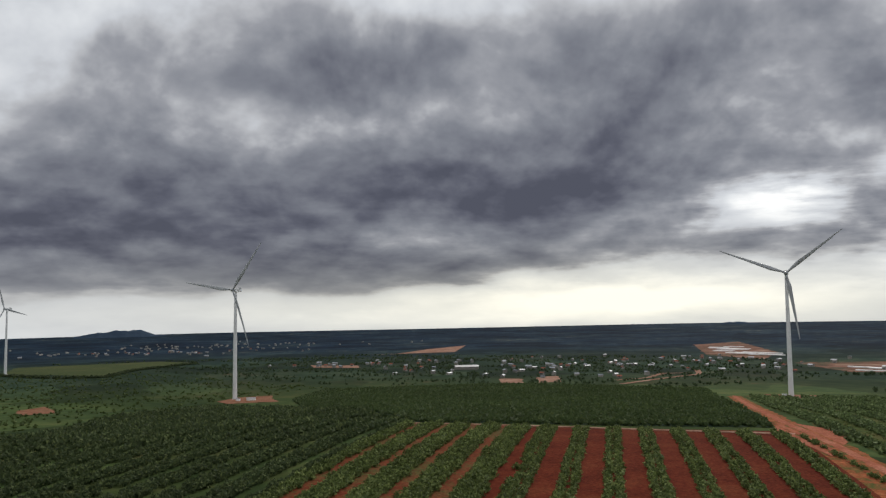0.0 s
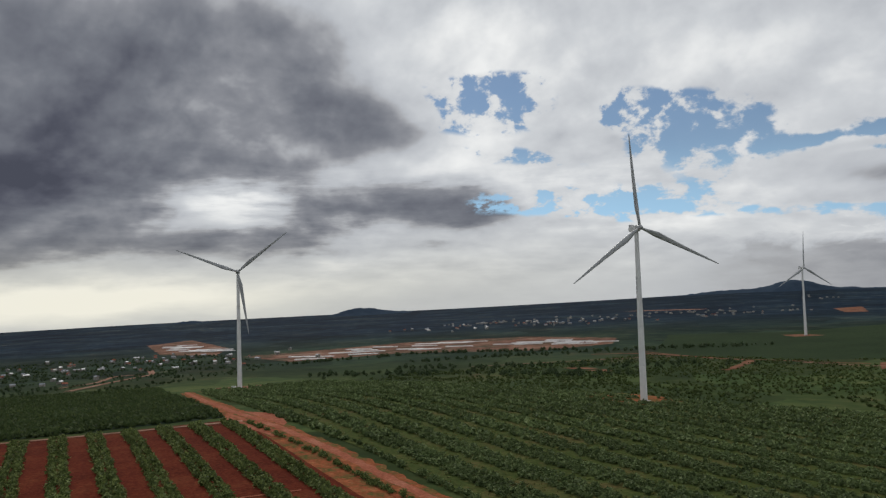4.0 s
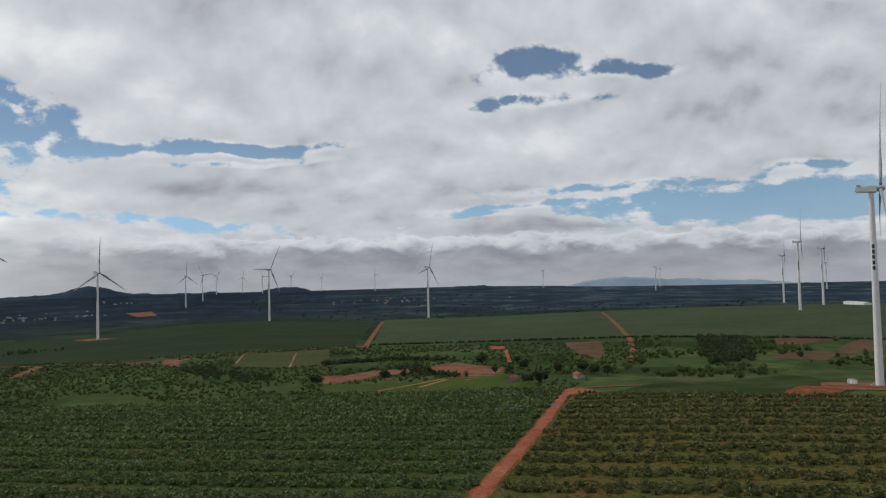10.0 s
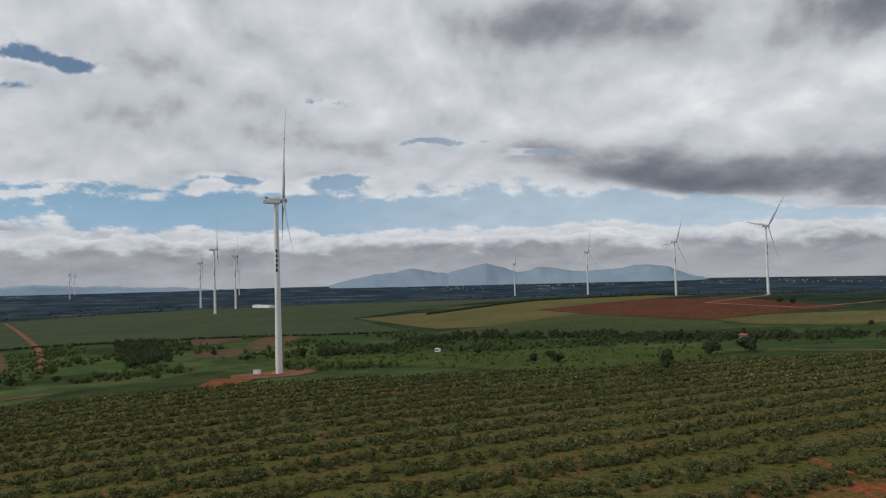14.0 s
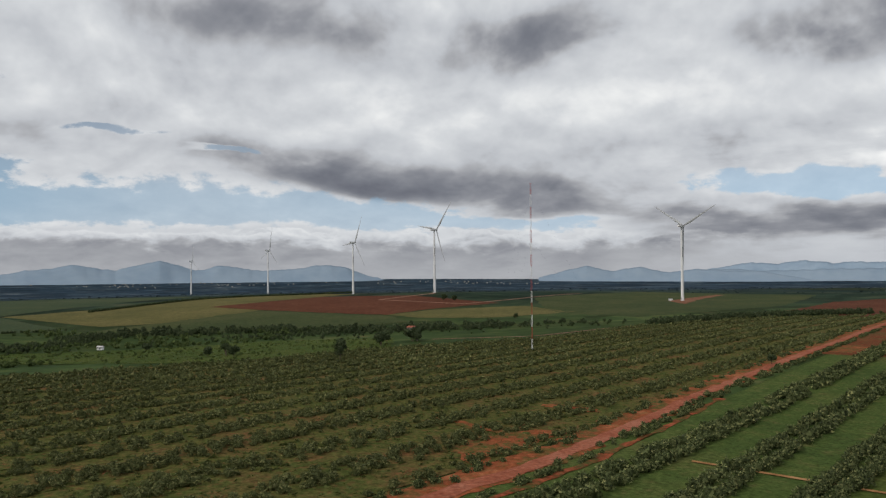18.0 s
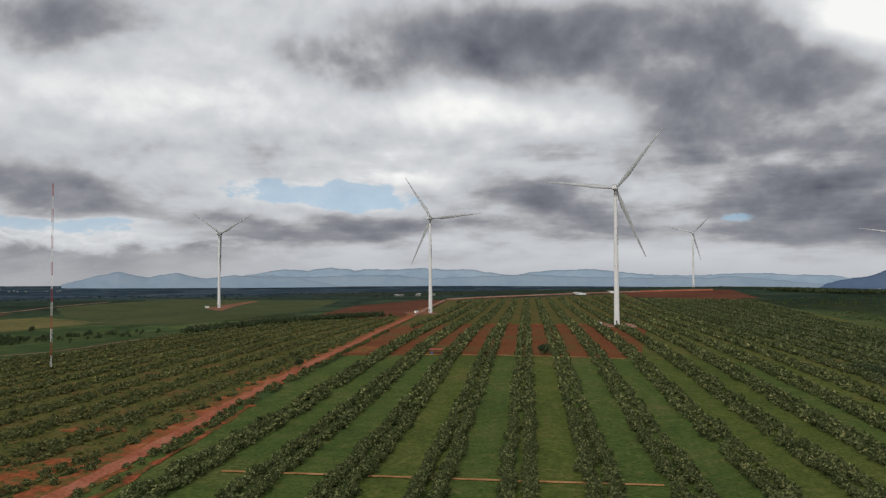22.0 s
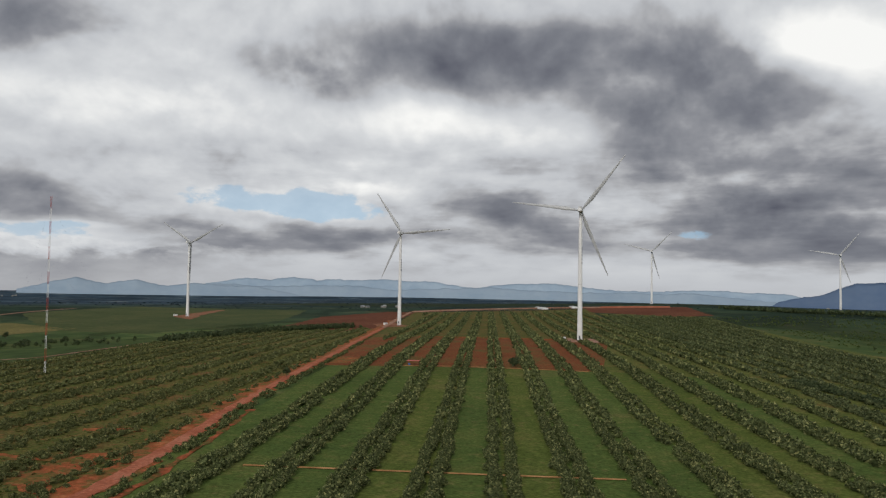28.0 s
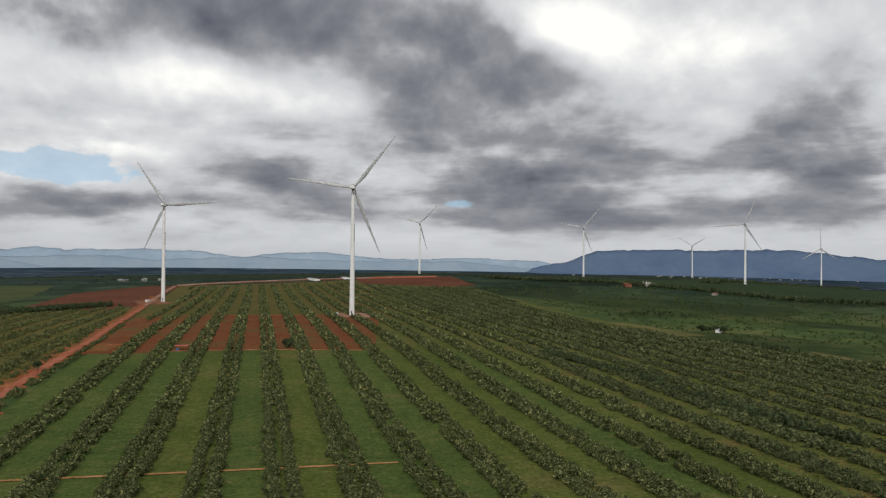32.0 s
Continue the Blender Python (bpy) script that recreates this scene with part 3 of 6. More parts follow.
M_BARK = material("bark", [(0.3, (0.08, 0.06, 0.045)), (0.7, (0.15, 0.12, 0.09))], 2.0, 0.95)
M_LEAF = leaf_material("orchard_leaves", (0.02835, 0.0378, 0.01365), (0.1092, 0.126, 0.0504), tip=(0.2415, 0.2363, 0.0966))
M_LEAFE = leaf_material("overgrown_leaves", (0.033, 0.044, 0.01815), (0.0946, 0.11, 0.0473), tip=(0.1485, 0.1518, 0.0682))
M_LEAF4 = leaf_material("bush_leaves", (0.04486, 0.05364, 0.0195), (0.1004, 0.1086, 0.04096), tip=(0.1843, 0.1741, 0.07168))
M_WEED = leaf_material("weeds", (0.052, 0.068, 0.02), (0.09, 0.1, 0.03), tip=(0.14, 0.115, 0.045))
M_LEAF2 = leaf_material("bright_leaves", (0.036, 0.051, 0.0155), (0.1148, 0.1445, 0.0442), tip=(0.1785, 0.204, 0.07225))
M_LEAFW = leaf_material("west_leaves", (0.03932, 0.05758, 0.02253), (0.112, 0.1492, 0.05602), tip=(0.1651, 0.199, 0.08848))
M_LEAF6 = leaf_material("shaded_green_leaves", (0.026, 0.038, 0.016), (0.062, 0.082, 0.033), tip=(0.11, 0.13, 0.05))
M_LEAF5 = leaf_material("dense_canopy", (0.0352, 0.0528, 0.01936), (0.05456, 0.07656, 0.02728), tip=(0.07744, 0.0968, 0.0352))
M_LEAF3 = leaf_material("scrub_leaves", (0.045, 0.064, 0.021), (0.068, 0.09, 0.028), tip=(0.09, 0.11, 0.04))
# leaf colour for far woods, blued by painted distance haze
M_LEAFFAR = leaf_material("hazed_far_leaves", (0.015, 0.024, 0.028), (0.024, 0.034, 0.036), tip=(0.04, 0.05, 0.045))
M_LEAFD = leaf_material("dark_leaves", (0.034, 0.047, 0.022), (0.055, 0.072, 0.032), tip=(0.08, 0.09, 0.045))
M_LEAFV = leaf_material("valley_leaves", (0.036, 0.055, 0.027), (0.056, 0.078, 0.036), tip=(0.075, 0.092, 0.044))
M_ROOF = material("metal_roof", [(0.3, (0.1445, 0.1573, 0.1785)), (0.7, (0.255, 0.2635, 0.2805))], 0.4, 0.5, per_object=1.2, spec=0.4)
M_TILE = material("tile_roof", [(0.3, (0.2, 0.07, 0.045)), (0.7, (0.3, 0.12, 0.08))], 0.4, 0.8, per_object=0.4)
M_WALL = material("plaster", [(0.3, (0.221, 0.204, 0.1785)), (0.7, (0.306, 0.289, 0.255))], 0.4, 0.85, per_object=0.5)
# mountain and hill colours with the blue of distance haze mixed in
M_MOUNT = material("hazed_far_mountain", [(0.3, (0.2046, 0.2682, 0.3348)), (0.7, (0.2455, 0.3065, 0.366))], 0.004, 1.0, scale2=0.02)
M_MOUNT3 = material("hazed_dark_mountain", [(0.3, (0.075, 0.115, 0.19)), (0.7, (0.1, 0.14, 0.21))], 0.004, 1.0, scale2=0.02)
M_MOUNT2 = material("hazed_farthest_mountain", [(0.3, (0.2202, 0.2917, 0.3688)), (0.7, (0.2862, 0.3578, 0.4293))], 0.004, 1.0, scale2=0.02)
M_HILL = material("hazed_hill_scrub", [(0.3, (0.022, 0.036, 0.058)), (0.7, (0.036, 0.055, 0.08))], 0.006, 1.0, scale2=0.04)


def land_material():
    """Open land: green scrub near by, then a patchwork of woods and fields. Distance haze is painted in as dark, bluish
    colour far off, and the far south is kept darker than the paler northern plain for the storm's shade.
    """
    m = bpy.data.materials.new("open_land_with_haze")
    m.use_nodes = True
    nt = m.node_tree
    bsdf = nt.nodes["Principled BSDF"]
    co = nt.nodes.new("ShaderNodeTexCoord").outputs["Object"]
    bend = vec_node(nt, "MULTIPLY", vec_node(nt, "SUBTRACT", noise_node(nt, co, 0.006, 3).outputs["Color"], (0.5, 0.5, 0.5)), (150.0, 150.0, 0.0))
    there = vec_node(nt, "ADD", co, bend)

    def layer(scale, scale2, stops, k=1.7):
        n = math_node(nt, "ADD", math_node(nt, "MULTIPLY", noise_node(nt, co, scale, 6, 0.62).outputs["Fac"], 0.55), math_node(nt, "MULTIPLY", noise_node(nt, co, scale2, 4, 0.6).outputs["Fac"], 0.45))
        return ramp_node(nt, math_node(nt, "MULTIPLY_ADD", n, k, 0.5 - k / 2), stops)

    def mixed(f, c1, c2, kind="MIX"):
        n = nt.nodes.new("ShaderNodeMix")
        n.data_type, n.blend_type = "RGBA", kind
        if isinstance(f, float):
            n.inputs[0].default_value = f
        else:
            link(nt, f, n.inputs[0])
        link(nt, c1, n.inputs[6]), link(nt, c2, n.inputs[7])
        return n.outputs[2]

    def step(v, lo, hi):
        n = nt.nodes.new("ShaderNodeMapRange")
        n.interpolation_type = "SMOOTHSTEP"
        link(nt, v, n.inputs[0])
        n.inputs[1].default_value, n.inputs[2].default_value = lo, hi
        return n.outputs[0]

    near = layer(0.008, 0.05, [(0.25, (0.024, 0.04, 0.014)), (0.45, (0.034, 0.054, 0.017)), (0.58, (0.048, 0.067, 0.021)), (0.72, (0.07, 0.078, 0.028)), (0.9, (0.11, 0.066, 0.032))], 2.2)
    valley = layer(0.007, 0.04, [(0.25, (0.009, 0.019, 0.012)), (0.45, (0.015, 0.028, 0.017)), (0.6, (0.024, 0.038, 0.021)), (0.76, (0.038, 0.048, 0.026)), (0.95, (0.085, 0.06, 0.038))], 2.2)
    # the blue in these two far layers is haze put into the colour
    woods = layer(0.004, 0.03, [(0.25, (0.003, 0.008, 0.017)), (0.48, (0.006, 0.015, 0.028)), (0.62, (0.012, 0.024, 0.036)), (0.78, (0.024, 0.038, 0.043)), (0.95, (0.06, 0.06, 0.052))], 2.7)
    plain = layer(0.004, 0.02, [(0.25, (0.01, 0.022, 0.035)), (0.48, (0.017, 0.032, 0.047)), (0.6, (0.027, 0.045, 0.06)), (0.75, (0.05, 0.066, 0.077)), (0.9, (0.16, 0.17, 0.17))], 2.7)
    # a patchwork of plots
    cell = nt.nodes.new("ShaderNodeTexVoronoi")
    cell.inputs["Scale"].default_value = 0.009
    link(nt, vec_node(nt, "MULTIPLY", there, (1.0, 0.8, 0.0)), cell.inputs["Vector"])
    tone = nt.nodes.new("ShaderNodeSeparateColor")
    link(nt, cell.outputs["Color"], tone.inputs[0])
    value = math_node(nt, "MULTIPLY_ADD", tone.outputs[0], 0.7, 0.65)
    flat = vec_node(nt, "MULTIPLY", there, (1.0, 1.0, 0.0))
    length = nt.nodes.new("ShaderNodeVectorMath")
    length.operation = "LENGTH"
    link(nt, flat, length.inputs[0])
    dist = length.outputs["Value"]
    # paler fields on the northern plain, storm shade painted into the southern tone
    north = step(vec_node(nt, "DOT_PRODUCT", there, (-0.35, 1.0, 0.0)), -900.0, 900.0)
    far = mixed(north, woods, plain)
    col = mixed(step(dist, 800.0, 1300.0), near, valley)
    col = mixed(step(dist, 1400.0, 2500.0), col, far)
    hs = nt.nodes.new("ShaderNodeHueSaturation")
    link(nt, value, hs.inputs["Value"]), link(nt, col, hs.inputs["Color"])
    link(nt, hs.outputs[0], bsdf.inputs["Base Color"])
    bsdf.inputs["Roughness"].default_value, bsdf.inputs["Specular IOR Level"].default_value = 0.95, 0.02
    return m


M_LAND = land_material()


# ---------------------------------------------------------------- ground form
NEAR_LEVELS = [
    (0, 0, 2), (-55, 180, 2), (11, 409, 4.5), (-84, 150, 3), (34, 205, 0), (-40, -157, 0), (-78, -278, -2), (-119, -402, -2), (-33, -421, -2.5),
    (0, -398, -1.5), (238, -98, -2), (-103, -474, -4), (374, -763, -34.5), (-181, -784, -26.5), (-368, -405, -14.5), (-517, 139, -10.5), (-592, -40, -17),
    (-660, 331, -20), (-838, 136, -16), (-118, 935, 0), (74, 660, 3.8), (-309, 286, -2), (-255, 391, 0), (492, 507, -10), (478, 147, -6), (933, 434, -20),
]
FAR_LEVELS = [
    (-1170, -911, -32), (-1725, -466, -28.5), (-1607, -806, -26), (-1431, 268, -8.5), (-477, 1155, -4), (-1702, 1310, -13.5), (-1261, 1206, -6.5), (-917, 1083, 4.5),
    (-2357, 1490, -33.5), (105, 1585, 6), (349, 1682, 15.5), (739, 1657, 10.5), (903, 1271, 8), (1626, 1937, -29), (1535, 2490, -15.5), (1035, -1186, -52),
]
# dip of the far edge in degrees, by heading
EDGE_DIP = [
    (126, -1.85), (138, -1.8), (152, -1.74), (168, -1.69), (-175, -1.45), (-163, -1.3), (-151, -1.12), (-141, -0.85), (-131, -0.5), (-124, -0.48), (-112, -0.53),
    (-102, -0.5), (-92, -0.66), (-72, -0.72), (-44, -0.75), (-22, -0.9), (-5, -0.93), (18, -1.05), (43, -1.2), (76, -1.5), (101, -1.8),
]


def make_height():
    rows = [*NEAR_LEVELS, *FAR_LEVELS]
    for a, e in EDGE_DIP:
        for r, low in ((3900.0, 25), (4700.0, 0)):
            rows.append((r * math.sin(radians(a)), r * math.cos(radians(a)), r * math.tan(radians(e)) - low + 50))
    q = np.array(rows, float)
    n = len(q)

    def kernel(p):
        d = np.hypot(p[:, None, 0] - q[None, :, 0], p[:, None, 1] - q[None, :, 1]) / 1000
        return -np.sqrt(d * d + 0.04)
    a = np.zeros((n + 3, n + 3))
    a[:n, :n], a[:n, n], a[:n, n + 1:] = kernel(q), 1, q[:, :2] / 1000
    a[n:, :n] = a[:n, n:].T
    w = np.linalg.solve(a, np.r_[q[:, 2], 0, 0, 0])

    def height(x, y):
        p = np.stack([np.atleast_1d(np.asarray(x, float)), np.atleast_1d(np.asarray(y, float))], 1)
        out = np.empty(len(p))
        for i in range(0, len(p), 20000):
            b = p[i:i + 20000]
            out[i:i + 20000] = kernel(b) @ w[:n] + w[n] + b / 1000 @ w[n + 1:]
        return out
    return height


height = make_height()


def level(x, y):
    return float(height(x, y)[0])


def mesh_object(name, verts, faces, mat, parent=None, smooth=False):
    me = bpy.data.meshes.new(name)
    me.from_pydata([tuple(v) for v in verts], [], [tuple(f) for f in faces])
    me.materials.append(mat)
    if smooth:
        me.polygons.foreach_set("use_smooth", [True] * len(me.polygons))
    me.update()
    ob = new(name, me)
    if parent:
        ob.parent = parent
    return ob


def part(name, bm, mat, parent=None, label="", smooth=False):
    me = bpy.data.meshes.new(name)
    bm.to_mesh(me)
    bm.free()
    me.materials.append(mat)
    if smooth:
        me.polygons.foreach_set("use_smooth", [True] * len(me.polygons))
    ob = new(name, me)
    if parent:
        ob.parent = parent
    if label:
        ob["label"] = label
    return ob


def make_ground():
    rings = np.concatenate([np.linspace(0, 900, 61)[1:], 900 + np.cumsum(np.linspace(18, 75, 86))])
    rings = rings[rings < 4880]
    seg = 300
    ang = np.linspace(0, 2 * np.pi, seg, endpoint=False)
    x = np.concatenate([[0.0], (rings[:, None] * np.sin(ang)).ravel()])
    y = np.concatenate([[0.0], (rings[:, None] * np.cos(ang)).ravel()])
    z = height(x, y)
    faces = [(0, 1 + (j + 1) % seg, 1 + j) for j in range(seg)]
    for i in range(len(rings) - 1):
        for j in range(seg):
            a, b = 1 + i * seg + j, 1 + i * seg + (j + 1) % seg
            faces.append((a, b, b + seg, a + seg))
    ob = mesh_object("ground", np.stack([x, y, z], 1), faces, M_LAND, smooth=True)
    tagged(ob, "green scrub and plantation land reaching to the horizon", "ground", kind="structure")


make_ground()


def drape(name, corners, mat, lift, label, category, step=40.0, wobble=0.0, kind="structure"):
    """A patch of land with those corners, laid over the ground."""
    bm = bmesh.new()
    pts = []
    n = len(corners)
    for i in range(n):
        a, b = Vector((*corners[i], 0)), Vector((*corners[(i + 1) % n], 0))
        k = max(1, int((b - a).length / step)) if wobble else 1
        for j in range(k):
            p = a.lerp(b, j / k)
            if wobble:
                p += Vector((noise.noise(p * 0.05) + 0.6 * noise.noise(p * 0.21), noise.noise(p * 0.05 + Vector((9, 5, 1))) + 0.6 * noise.noise(p * 0.21 + Vector((4, 2, 7))), 0)) * wobble
            pts.append(bm.verts.new(p))
    bm.faces.new(pts)
    xs, ys = [p[0] for p in corners], [p[1] for p in corners]
    for axis, lo, hi in ((0, min(xs), max(xs)), (1, min(ys), max(ys))):
        k = int((hi - lo) / step)
        for i in range(1, k + 1):
            co, no = [0, 0, 0], [0, 0, 0]
            co[axis], no[axis] = lo + (hi - lo) * i / (k + 1), 1
            bmesh.ops.bisect_plane(bm, geom=bm.verts[:] + bm.edges[:] + bm.faces[:], plane_co=co, plane_no=no)
    bmesh.ops.triangulate(bm, faces=bm.faces[:])
    zs = height([v.co.x for v in bm.verts], [v.co.y for v in bm.verts])
    for v, z in zip(bm.verts, zs):
        v.co.z = z + lift
    bmesh.ops.recalc_face_normals(bm, faces=bm.faces[:])
    if sum(f.normal.z for f in bm.faces) < 0:
        bmesh.ops.reverse_faces(bm, faces=bm.faces[:])
    ob = part(name, bm, mat, smooth=True)
    return tagged(ob, label, category, kind=kind)


def ribbon(name, line, width, mat, lift, label, category="road", ragged=0.6, step=6.0, crown=0.12):
    """A track along a line of points, with an uneven edge and a low crown."""
    pts = []
    for a, b in zip(line, line[1:]):
        k = max(1, int(math.dist(a, b) / step))
        pts += [(a[0] + (b[0] - a[0]) * i / k, a[1] + (b[1] - a[1]) * i / k) for i in range(k)]
    pts.append(line[-1])
    p = np.array(pts, float)
    for _ in range(6):
        p[1:-1] = (p[:-2] + 2 * p[1:-1] + p[2:]) / 4
    t = np.gradient(p, axis=0)
    t /= np.linalg.norm(t, axis=1)[:, None]
    side = np.stack([t[:, 1], -t[:, 0]], 1)
    cols = (-0.5, -0.25, 0.0, 0.25, 0.5)
    verts, faces = [], []
    for j, cval in enumerate(cols):
        edge = abs(cval) > 0.4
        off = np.array([cval * width + (ragged * noise.noise(Vector((q[0] * 0.15, q[1] * 0.15, j * 7.0))) if edge else 0) for q in p])
        xy = p + side * off[:, None]
        z = height(xy[:, 0], xy[:, 1]) + lift + crown * (1 - (2 * cval) ** 2)
        verts.append(np.column_stack([xy, z]))
    n = len(p)
    v = np.concatenate(verts)
    for j in range(len(cols) - 1):
        for i in range(n - 1):
            faces.append((j * n + i, j * n + i + 1, (j + 1) * n + i + 1, (j + 1) * n + i))
    ob = mesh_object(name, v, faces, mat, smooth=True)
    if ob.data.polygons[0].normal.z < 0:
        ob.data.flip_normals()
    return tagged(ob, label, category, kind="structure")


# fields, from the far ones to the near ones
FIELD_CORNERS = []


def field(name, mat, label, corners):
    FIELD_CORNERS.append(corners)
    drape(name, corners, mat, 0.25, label, "field", 40.0 if len(corners) > 8 else 14.0, 5.0)


field("field_pasture", M_MEADOW, "broad even green pasture on a rise", [(-949, -329), (-1631, -539), (-1750, -204), (-1834, 251), (-1736, 503), (-1729, 772), (-1500, 1000), (-1097, 407), (-864, 393), (-909, 222), (-962, -4)])
field("field_dark_crop", M_DARKFIELD, "dark green crop field on a slope", [(-745, -818), (-795, -597), (-923, -488), (-935, -345), (-1520, -530), (-1620, -830), (-1513, -954), (-1236, -994), (-1094, -1164)])
field("field_straw", M_STRAW, "straw yellow field on a low rise", [(-1090, 412), (-1120, 560), (-1270, 830), (-1400, 1250), (-1100, 1180), (-1040, 920), (-1015, 672), (-893, 678), (-856, 496), (-875, 436)])
field("field_ploughed", M_PLOUGH, "bare red brown ploughed field", [(-1015, 672), (-1036, 915), (-889, 983), (-658, 923), (-679, 774), (-672, 703), (-893, 678)])
field("field_straw_strip", M_STRAW, "narrow straw coloured strip beside ploughed land", [(-672, 703), (-665, 779), (-597, 893), (-469, 825), (-507, 712), (-602, 686)])
field("field_green_band", M_MEADOW2, "green band of young crop below the ploughed field", [(-835, 404), (-882, 584), (-886, 673), (-667, 697), (-580, 642), (-686, 501), (-750, 417)])
field("field_flat_green", M_MEADOW2, "flat green field round a turbine", [(-683, 1053), (-712, 1493), (-359, 1461), (-300, 1043), (-357, 748), (-498, 806)])
field("field_red_north", M_PLOUGH, "red ploughed field beside the dirt road", [(-255, 881), (-272, 1192), (-192, 1421), (-140, 1380), (-136, 1008), (-134, 850), (-157, 794)])
field("field_red_crest", M_PLOUGH, "red earth bank on the crest behind the rows", [(184, 1519), (380, 1502), (349, 1222), (282, 1191), (172, 1341)])
field("field_lime", M_LIME, "bright lime green grass strip beyond the bushes", [(-678, 151), (-676, 262), (-570, 439), (-449, 475), (-364, 384), (-391, 262), (-600, 194)])
field("field_meadow_patch", M_LIME, "bright grass with rows of seedlings", [(-522, -176), (-603, -151), (-644, -106), (-590, -79), (-511, -93), (-474, -152)])
field("field_yellow_strip", M_STRAW, "yellowed grass strip near a hut", [(307, 633), (329, 629), (342, 574), (348, 527), (315, 524), (325, 578)])
field("field_yellow_patch", M_LIME, "small yellow green plot", [(344, 384), (356, 371), (320, 335), (314, 347)])
field("quarry_floor_far", M_WORKS, "pale pink quarry floor in the valley", [(-250, -2342), (-400, -2530), (-385, -1882), (-308, -1612), (-220, -1780)])
field("quarry_floor", M_WORKS, "long pale earthworks with white sheets", [(-336, -1490), (-703, -1558), (-939, -1434), (-996, -1200), (-878, -1069), (-713, -1053), (-563, -1241), (-359, -1243)])
field("bare_strip", M_SAND, "bare sandy strip beyond the village", [(621, -1869), (527, -1927), (511, -2219), (446, -2484), (391, -2028), (443, -1996)])
field("bare_soil", M_PAD, "long bare orange soil strip", [(-635, -262), (-630, -240), (-669, -227), (-691, -189), (-656, -177), (-625, -209), (-569, -221), (-568, -233)])
field("bare_soil", M_PAD, "bare orange soil clearing by a farm", [(-698, -182), (-734, -170), (-677, -110), (-629, -104), (-588, -126), (-599, -137), (-643, -150), (-662, -170)])
field("bare_plot", M_ROAD, "small bare orange plot below the pasture", [(-893, -166), (-890, -146), (-850, -138), (-861, -158)])
field("bare_plot", M_DRY, "dry brown plot below the pasture", [(-913, -83), (-920, -37), (-739, -30), (-782, -53)])
field("bare_plot", M_DRY, "dry brown plot on a slope", [(-927, 146), (-944, 208), (-892, 195), (-851, 159), (-857, 138)])
field("bare_plot", M_DRY, "dry brown plot beside a path", [(-814, 183), (-945, 244), (-913, 276), (-806, 224), (-770, 179)])
field("bare_plot", M_DRY, "pale dry plot among greens", [(-743, 115), (-785, 139), (-785, 179), (-722, 162), (-723, 117)])
field("field_farm_green", M_LIME, "bright green farm plot beyond the bushes", [(-510, -208), (-563, -231), (-566, -212), (-586, -136), (-628, -100), (-598, -68), (-509, -62), (-511, -143)])
field("bare_plot", M_PAD, "red brown bare soil on the slope", [(-659, -604), (-732, -649), (-744, -648), (-646, -583)])
field("bare_plot", M_PAD, "red brown bare soil below the dark crop", [(-799, -531), (-820, -524), (-722, -456), (-734, -483)])
field("field_valley_green", M_MEADOW2, "green plateau field below the forest", [(1051, -1192), (806, -1144), (862, -1288), (870, -1553), (1010, -1621), (1196, -1398)])
field("bare_plot", M_SAND, "pale bare yard round a hall", [(568, -1456), (464, -1446), (441, -1376), (533, -1384)])
field("bare_plot", M_SAND, "pale yard in the village", [(140, -1105), (107, -1103), (97, -1012), (123, -1014)])
field("bare_plot", M_SAND, "pale yard in the village", [(90, -1133), (60, -1163), (48, -1039), (76, -1023)])
field("bare_plot", M_PAD, "bare earth strip on the valley slope", [(515, -616), (527, -668), (452, -591), (463, -563)])

field("field_east_green", M_DARKFIELD, "flat dark green plantation beyond a hedge", [(512, 1330), (607, 1290), (690, 1052), (740, 920), (815, 890), (1150, 760), (1500, 1150), (1000, 1560)])
field("field_yellow_plot", M_STRAW, "small yellow plot at the scrub's edge", [(348, 388), (335, 349), (371, 385), (371, 434)])
drape("forest_plateau", [(-700, 1950), (-379, 2755), (154, 3492), (900, 3300), (1300, 2700), (1800, 2050), (1100, 1650), (436, 1560), (200, 1680), (-300, 1750)], M_FOREST, 0.3, "dark wooded plateau behind the crest", "woods", 60, 20.0)

# the rows' own ground
for k in range(-6, 8):
    x0 = -2.2 + 19.2 * k
    tone = M_OLIVE if k in (-2, 0, 3, 4, 6) else M_GRASS
    lane = [(max(x0, -101), -45), (max(x0, -97), 415), (min(x0 + 19.2, 134), 412 if k < 5 else 400), (min(x0 + 19.2, 148), -45)]
    drape("grass_lane", lane, tone, 0.2 + 0.004 * (k % 2), "mown olive green grass lane between bush rows" if tone == M_OLIVE else "mown green grass lane between bush rows", "grass", 25)
drape("red_lanes_north", [(-102, 415), (-112, 672), (48, 660), (96, 642), (58, 411)], M_RED2, 0.2, "bare red earth lanes between the bush rows", "soil", 30)
drape("red_lanes_south", [(-104, -425), (26, -425), (26, -46), (-106, -46)], M_RED, 0.2, "bare red earth lanes between the bush rows", "soil", 30)
drape("weedy_lanes_south", [(-101, -430), (-104, -425), (-118, -330), (-122, -230), (-116, -130), (-108, -46), (-106, -46), (-104, -425)], M_VERGE, 0.19, "weedy orange earth beside the road", "soil", 20)
drape("weedy_lanes_south", [(26, -425), (92, -425), (92, -46), (26, -46)], M_RED3, 0.2, "weedy red earth lanes between the bush rows", "soil", 30)
drape("grass_west", [(-131, -41), (-350, -41), (-520, -41), (-500, -200), (-400, -380), (-360, -500), (-260, -800), (-140, -790), (-122, -560), (-124, -420), (-134, -300)], M_GRASS2, 0.2, "grass between the western bush rows", "grass", 40)

